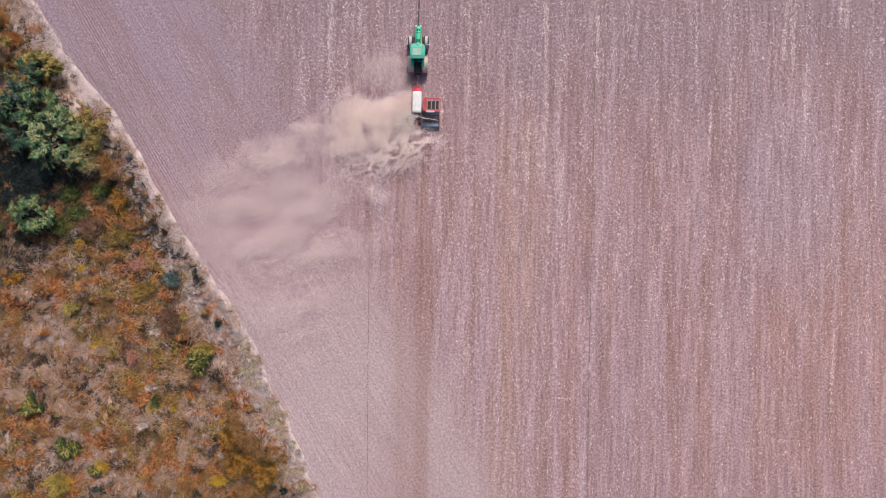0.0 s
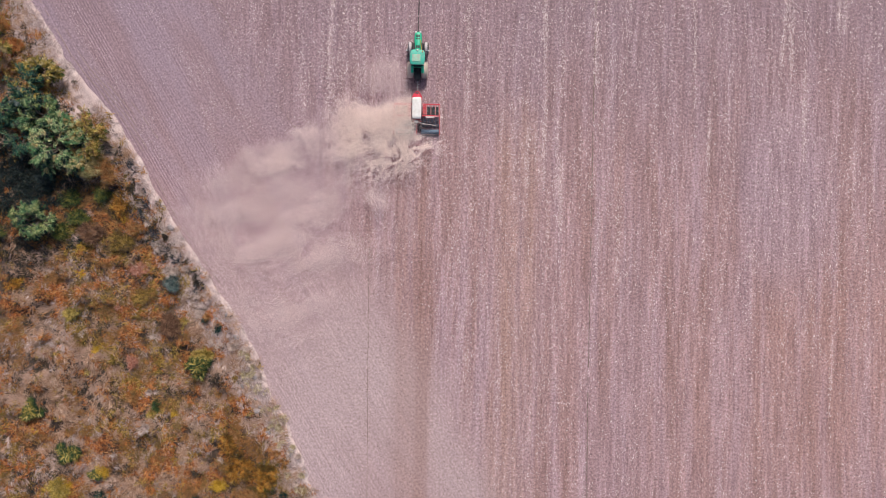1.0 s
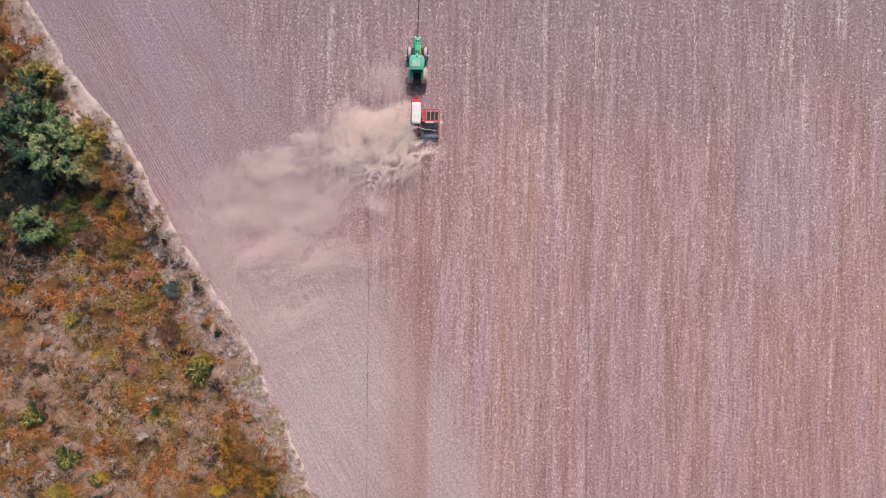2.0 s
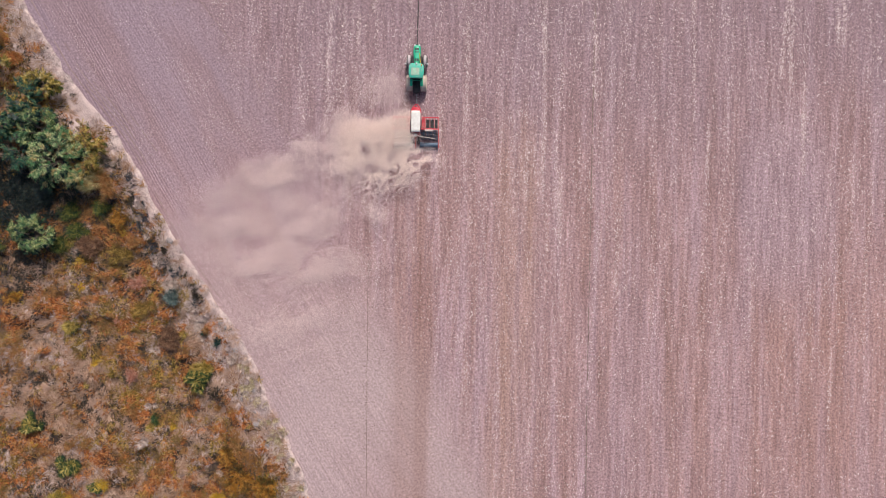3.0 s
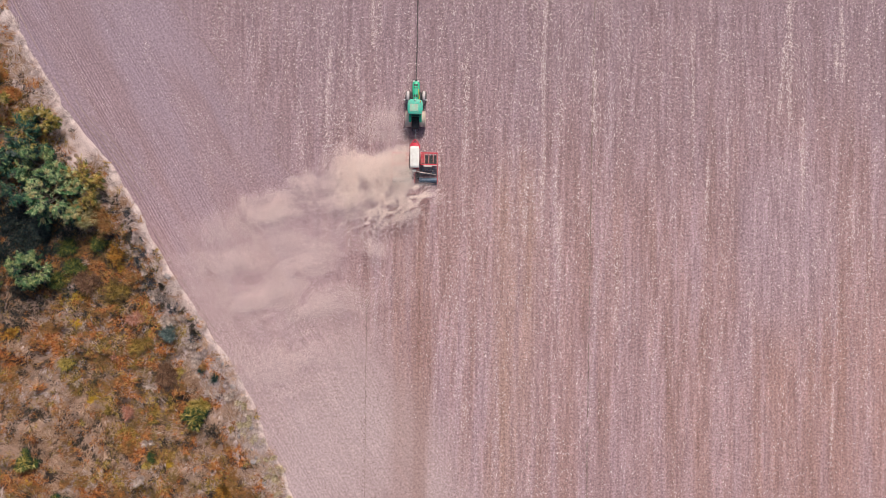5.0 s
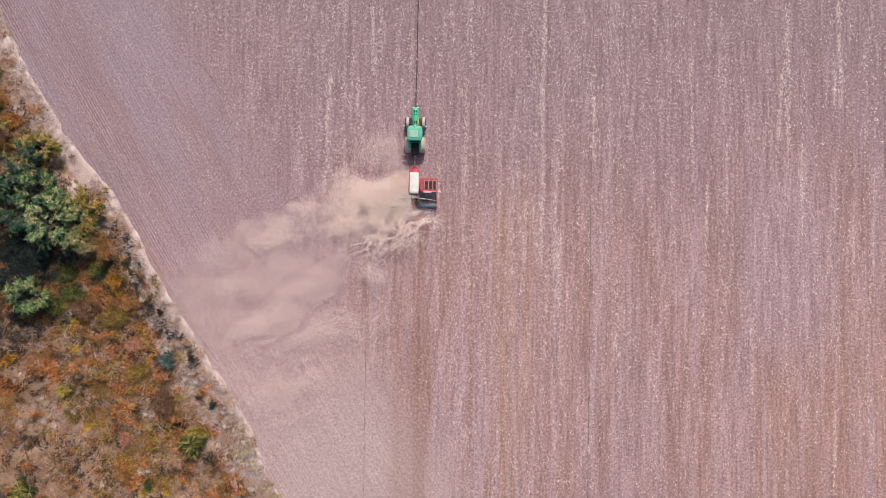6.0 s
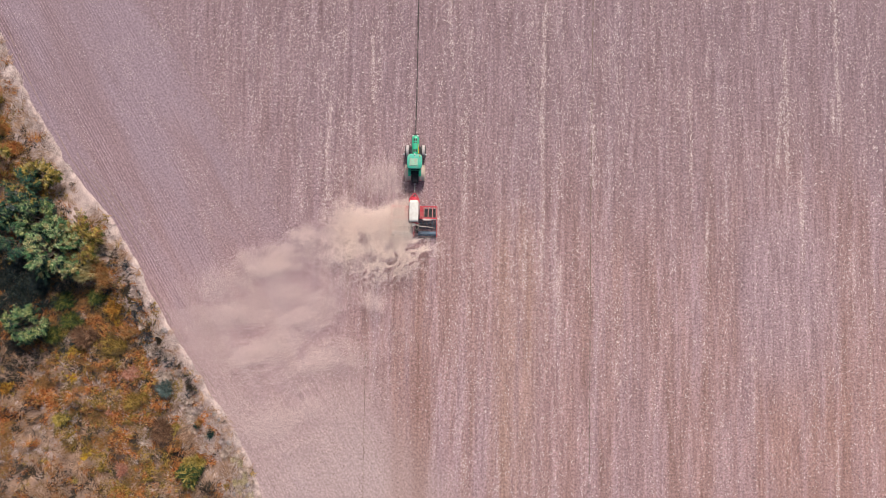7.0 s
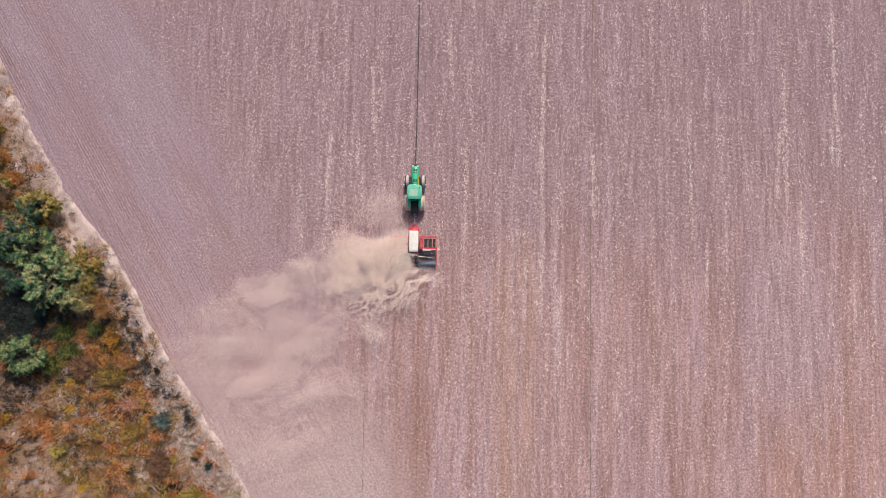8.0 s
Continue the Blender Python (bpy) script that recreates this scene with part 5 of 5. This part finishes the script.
        add_box(bm, (s * 0.72, o - 3.25, 0.9), (0.05, 0.4, 0.9), 0.01)
        part("steps", bm, BLACK, root)
        bm = bmesh.new()
        add_box(bm, (s * 0.62, o - 2.75, 0.95), (0.42, 0.95, 0.6), 0.1)
        part("fuel_tank", bm, BLACK, root)
        bm = bmesh.new()
        add_rod(bm, (s * 0.30, o - 5.9, 0.95), (s * 0.42, o - 6.55, 0.62), 0.05, None, 8)
        part("lift_arm", bm, BLACK, root)
    bm = bmesh.new()
    add_box(bm, (0, o - 6.35, 0.52), (0.16, 0.9, 0.10), 0.02)
    part("drawbar", bm, BLACK, root)
    return root


tractor()


# ---- the seed drill behind it ----
def seed_drill():
    root = thing("seed_drill", RIG, "red trailed seed drill with white hopper cover", "seed drill")
    o = 2.95
    # drawbar and its A-frame
    bm = bmesh.new()
    add_box(bm, (0, o - 7.3, 0.62), (0.14, 1.75, 0.16), 0.03)
    add_rod(bm, (0, o - 6.55, 0.62), (0, o - 6.3, 0.62), 0.09, None, 12)
    part("drawbar", bm, GREY, root, "dusty grey drawbar")
    for s in (-1, 1):
        bm = bmesh.new()
        for a, b in (((0.04, 7.72, 0.95), (0.36, 8.12, 1.15)), ((0.36, 8.12, 1.15), (0.58, 8.52, 1.35)), ((0.58, 8.52, 1.35), (0.66, 9.00, 1.50))):
            add_rod(bm, (s * a[0], o - a[1], a[2]), (s * b[0], o - b[1], b[2]), 0.065, None, 8)
        part("a_frame", bm, RED, root)
        bm = bmesh.new()
        add_rod(bm, (s * 0.07, o - 6.6, 0.78), (s * 0.05, o - 8.2, 1.0), 0.022, None, 6)
        part("hose", bm, BLACK, root)
    # hopper with sloping red nose, white cover with seams
    hopper = new("hopper")
    hopper.parent = root
    bm = bmesh.new()
    sections(bm, [(o - 8.22, 0.20, 1.15, 1.60), (o - 8.38, 0.38, 1.0, 1.95), (o - 8.65, 0.55, 0.95, 2.15), (o - 8.95, 0.60, 0.95, 2.22)], 16, 3.5)
    part("hopper_nose", bm, RED, hopper, "red sloping hopper nose", True)
    bm = bmesh.new()
    sections(bm, [(o - 8.95, 0.58, 0.85, 2.10), (o - 11.6, 0.58, 0.85, 2.10)], 16, 5.0)
    part("hopper_body", bm, RED, hopper)
    bm = bmesh.new()
    rows = []
    for i in range(15):
        t = i / 14
        sag = 0.03 * math.sin(t * math.pi * 7) ** 2
        rows.append((o - 8.82 - 2.80 * t, 0.60 if 0 < i < 14 else 0.54, 2.02, 2.30 - sag if 0 < i < 14 else 2.2))
    sections(bm, rows, 18, 4.5)
    cover = part("cover", bm, CANVAS, hopper, "white stretched hopper cover", True)
    for i in range(3):
        bm = bmesh.new()
        add_rod(bm, (-0.59, o - 9.4 - 0.85 * i, 2.24), (0.59, o - 9.4 - 0.85 * i, 2.24), 0.02, None, 6)
        part("cover_strap", bm, CANVAS, cover)
    # wings: beams, cross members, marker arm, grid, rows of discs
    for s in (-1, 1):
        wing = new("wing")
        wing.parent = root
        for y, z, w in ((9.48, 0.95, 0.17), (11.0, 0.95, 0.17)):
            bm = bmesh.new()
            add_box(bm, (s * 1.86, o - y, z), (2.30, w, 0.17), 0.02)
            part("beam", bm, RED, wing)
        for x in (0.80, 1.30, 1.85, 2.42, 2.94):
            bm = bmesh.new()
            add_box(bm, (s * x, o - 10.24, 0.97), (0.10, 1.5, 0.13), 0.02)
            part("cross_member", bm, RED_PALE, wing)
        for i in range(11):
            bm = bmesh.new()
            x = 0.75 + 2.15 * i / 10
            add_rod(bm, (s * x, o - 9.75 - 0.5 * (i % 2), 0.85), (s * x, o - 10.1 - 0.5 * (i % 2), 0.45), 0.04, None, 6)
            add_lathe(bm, [(0.04, -0.05), (0.18, -0.02), (0.26, 0.04), (0.26, 0.055), (0.18, 0.0), (0.04, -0.03)], 14, "X", (s * x, o - 10.15 - 0.5 * (i % 2), 0.255))
            part("cultivator_disc", bm, STEEL, wing)
        bm = bmesh.new()
        add_box(bm, (s * 1.95, o - 10.25, 0.72), (1.7, 1.05, 0.06), 0.02)
        part("belly_plate", bm, BLACK, wing, "dark underframe plate")
        bm = bmesh.new()
        add_box(bm, (s * 1.0, o - 10.2, 1.08), (0.46, 1.3, 0.05), 0.01)
        part("step_plate", bm, RED_DUSTY, wing)
        bm = bmesh.new()
        add_rod(bm, (s * 1.1, o - 11.15, 1.15), (s * 2.95, o - 11.15, 1.15), 0.045, None, 8)
        part("seed_rail", bm, GREY, wing)
        bm = bmesh.new()
        add_box(bm, (s * 1.75, o - 11.22, 1.22), (1.10, 0.26, 0.12), 0.03)
        part("metering_box", bm, HOSE, wing, "dusty beige metering box")
        bm = bmesh.new()
        add_box(bm, (s * 3.02, o - 11.5, 0.95), (0.10, 4.0, 0.14), 0.02)
        part("end_rail", bm, RED_DUSTY, wing)
        # two staggered disc gangs on axles, then a packer roller and tines
        for j, (y, r, k) in enumerate(((11.55, 0.27, 13), (12.10, 0.27, 13))):
            gang = new("disc_gang")
            gang.parent = wing
            bm = bmesh.new()
            add_rod(bm, (s * 0.55, o - y, r), (s * 2.95, o - y, r), 0.035, None, 8)
            part("axle", bm, BLACK, gang)
        for j, (y, r, k) in enumerate(((11.55, 0.27, 13), (12.10, 0.27, 13))):
            for i in range(k):
                x = 0.62 + 2.28 * (i + 0.5 * (j % 2) * 0.9) / (k - 0.5)
                bm = bmesh.new()
                add_lathe(bm, [(0.04, -0.05), (r * 0.7, -0.02), (r, 0.035), (r, 0.047), (r * 0.7, 0.0), (0.04, -0.03)], 16, "X", (s * x, o - y, r * 0.98))
                part("disc", bm, STEEL, wing)
                if j == 0:
                    bm = bmesh.new()
                    add_rod(bm, (s * x, o - 11.0, 0.95), (s * x, o - 11.9, 0.42), 0.028, None, 6)
                    part("coulter_arm", bm, STEEL, wing)
        bm = bmesh.new()
        add_lathe(bm, [(0.20, s * 0.55), (0.30, s * 0.55), (0.30, s * 2.95), (0.20, s * 2.95)], 22, "X", (0, o - 13.0, 0.30))
        for i in range(16):
            x = s * (0.62 + 2.26 * i / 15)
            add_lathe(bm, [(0.28, x - 0.035), (0.35, x - 0.02), (0.35, x + 0.02), (0.28, x + 0.035)], 18, "X", (0, o - 13.0, 0.345))
        part("packer_roller", bm, STEEL, wing, "dark blue-grey ribbed packer roller")
        bm = bmesh.new()
        add_box(bm, (s * 1.78, o - 13.55, 0.62), (2.45, 0.07, 0.07), 0.01)
        part("tine_bar", bm, BLACK, wing)
        for i in range(12):
            x = s * (0.62 + 2.3 * i / 11)
            bm = bmesh.new()
            add_rod(bm, (x, o - 13.55, 0.62), (x, o - 13.75, 0.25), 0.016, None, 5)
            add_rod(bm, (x, o - 13.75, 0.25), (x, o - 13.98, 0.01), 0.014, 0.008, 5)
            part("tine", bm, STEEL, wing)
        bm = bmesh.new()
        add_lathe(bm, [(0.20, -0.16), (0.42, -0.18), (0.46, -0.10), (0.46, 0.10), (0.42, 0.18), (0.20, 0.16)], 24, "X", (s * 0.42, o - 12.45, 0.455))
        part("transport_wheel", bm, RUBBER, root)
    # rear frame, distributor head and seed tubes
    bm = bmesh.new()
    add_box(bm, (0, o - 12.2, 0.92), (0.16, 2.6, 0.18), 0.03)
    add_box(bm, (0, o - 11.75, 0.95), (1.3, 0.14, 0.16), 0.03)
    part("rear_frame", bm, RED_DUSTY, root)
    bm = bmesh.new()
    add_rod(bm, (0, o - 11.95, 0.9), (0, o - 11.95, 1.75), 0.10, None, 12)
    add_rod(bm, (0, o - 11.95, 1.75), (0, o - 11.95, 1.92), 0.26, 0.22, 18)
    part("distributor", bm, GREY, root)
    for s in (-1, 1):
        for i in range(6):
            bm = bmesh.new()
            x = 0.7 + 0.42 * i
            limb(bm, (s * 0.2, o - 11.97, 1.82), (s * x, o - 12.05 - 0.05 * i, 0.75), 0.045, 0.038, 4, 0.06)
            part("seed_tube", bm, HOSE if i % 3 else BLACK, root)
    return root


seed_drill()


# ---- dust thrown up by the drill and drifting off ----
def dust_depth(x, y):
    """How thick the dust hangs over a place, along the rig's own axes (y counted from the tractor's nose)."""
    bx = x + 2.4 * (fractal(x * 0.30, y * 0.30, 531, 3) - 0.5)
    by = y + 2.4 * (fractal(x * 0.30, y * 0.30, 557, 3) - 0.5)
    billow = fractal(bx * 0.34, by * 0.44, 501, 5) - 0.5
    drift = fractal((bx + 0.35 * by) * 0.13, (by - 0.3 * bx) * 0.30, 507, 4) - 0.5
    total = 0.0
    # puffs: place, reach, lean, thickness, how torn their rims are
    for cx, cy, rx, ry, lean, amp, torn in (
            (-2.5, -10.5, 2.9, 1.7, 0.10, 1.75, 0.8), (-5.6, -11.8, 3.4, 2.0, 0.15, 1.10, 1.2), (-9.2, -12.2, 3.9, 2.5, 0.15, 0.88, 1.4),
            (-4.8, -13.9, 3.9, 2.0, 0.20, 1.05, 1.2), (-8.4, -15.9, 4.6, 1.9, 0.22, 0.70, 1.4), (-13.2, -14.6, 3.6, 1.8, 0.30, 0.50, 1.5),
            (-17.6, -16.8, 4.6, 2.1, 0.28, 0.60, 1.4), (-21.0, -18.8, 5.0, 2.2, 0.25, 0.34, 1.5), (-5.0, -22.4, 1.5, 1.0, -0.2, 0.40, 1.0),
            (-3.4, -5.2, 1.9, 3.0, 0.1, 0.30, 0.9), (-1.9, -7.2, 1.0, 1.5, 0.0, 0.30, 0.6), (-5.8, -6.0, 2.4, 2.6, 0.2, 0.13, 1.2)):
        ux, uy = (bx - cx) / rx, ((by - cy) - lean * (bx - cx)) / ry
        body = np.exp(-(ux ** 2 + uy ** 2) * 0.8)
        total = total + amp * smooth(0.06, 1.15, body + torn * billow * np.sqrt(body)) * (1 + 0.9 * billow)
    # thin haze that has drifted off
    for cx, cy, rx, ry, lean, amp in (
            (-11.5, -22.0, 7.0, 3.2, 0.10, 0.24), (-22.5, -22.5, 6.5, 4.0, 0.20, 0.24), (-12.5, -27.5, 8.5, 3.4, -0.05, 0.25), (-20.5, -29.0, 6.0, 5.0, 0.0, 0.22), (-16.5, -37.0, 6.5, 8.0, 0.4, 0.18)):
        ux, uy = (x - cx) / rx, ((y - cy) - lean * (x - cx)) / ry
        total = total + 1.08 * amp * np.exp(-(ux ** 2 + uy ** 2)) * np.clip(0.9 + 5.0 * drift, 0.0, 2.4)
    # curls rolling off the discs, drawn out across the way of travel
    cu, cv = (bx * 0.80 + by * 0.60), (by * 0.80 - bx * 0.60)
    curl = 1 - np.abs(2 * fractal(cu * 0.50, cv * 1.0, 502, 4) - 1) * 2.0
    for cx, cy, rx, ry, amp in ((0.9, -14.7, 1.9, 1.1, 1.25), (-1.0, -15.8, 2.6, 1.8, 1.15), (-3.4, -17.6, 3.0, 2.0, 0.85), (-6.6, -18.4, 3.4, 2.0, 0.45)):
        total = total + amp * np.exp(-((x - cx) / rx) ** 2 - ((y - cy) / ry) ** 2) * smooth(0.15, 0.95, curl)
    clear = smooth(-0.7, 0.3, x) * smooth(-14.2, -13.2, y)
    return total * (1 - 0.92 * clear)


def dust_cloud():
    o = 2.95
    step, layers, full = 0.0298, 3, 0.55
    gx, gy = np.meshgrid(np.arange(-36.0, 5.0, step), np.arange(-56.0, 0.5, step), indexing="ij")
    i, j = np.meshgrid(np.arange(gx.shape[0]), np.arange(gx.shape[1]), indexing="ij")
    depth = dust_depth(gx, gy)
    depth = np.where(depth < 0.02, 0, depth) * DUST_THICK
    lift = 0.35 + smooth(-13.0, -5.0, gx) * 1.05 + (0.55 + 0.45 * smooth(-13.0, -5.0, gx)) * 1.5 * fractal(gx * 0.3, gy * 0.3, 577, 3)
    out, thick = [], []
    for k in range(layers):
        keep = (0.7548776662 * i + 0.5698402910 * j + 0.37 * k) % 1.0 < depth / (layers * full)
        n = keep.sum()
        x, y = gx[keep] + rng.uniform(-1.6, 1.6, n) * step, gy[keep] + rng.uniform(-1.6, 1.6, n) * step
        out.append(np.stack([x, y + o, lift[keep] * (1 - 0.27 * k) + rng.normal(0, 0.05, n)], 1))
        thick.append(depth[keep])
    p, thick = np.concatenate(out), np.concatenate(thick)
    clear = ~((np.abs(p[:, 0]) < 1.40) & (p[:, 1] > o - 6.2)) & ~((np.abs(p[:, 0]) < 0.72) & (p[:, 1] > o - 11.7))
    p, thick = p[clear], thick[clear]
    n = len(p)
    size = rng.uniform(0.75, 1.25, n) * GRAIN
    turn = rng.uniform(0, 2 * math.pi, n)
    corners = []
    for k in range(3):
        w = turn + k * math.tau / 3
        corners.append(p + np.stack([np.cos(w), np.sin(w), rng.normal(0, 0.25, n)], 1) * size[:, None])
    verts = np.stack(corners, 1)
    verts[:, :, 2] = np.maximum(verts[:, :, 2], 0.01)
    fresh = rng.random(n) < smooth(0.30, 0.95, thick) * (0.25 + 0.75 * smooth(-15.0, -6.0, p[:, 0]))
    for name, pick, material, label in (("dust_cloud", fresh, DUST, "dense tan cloud of dust thrown up by the drill"), ("dust_haze", ~fresh, DUST_HAZE, "thin pinkish dust drifting over the field")):
        faces = np.arange(pick.sum() * 3).reshape(-1, 3)
        ob = new(name, mesh_of(name, verts[pick].reshape(-1, 3), faces, material))
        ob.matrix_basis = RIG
        tagged(ob, label, "dust", kind="stuff")


dust_cloud()
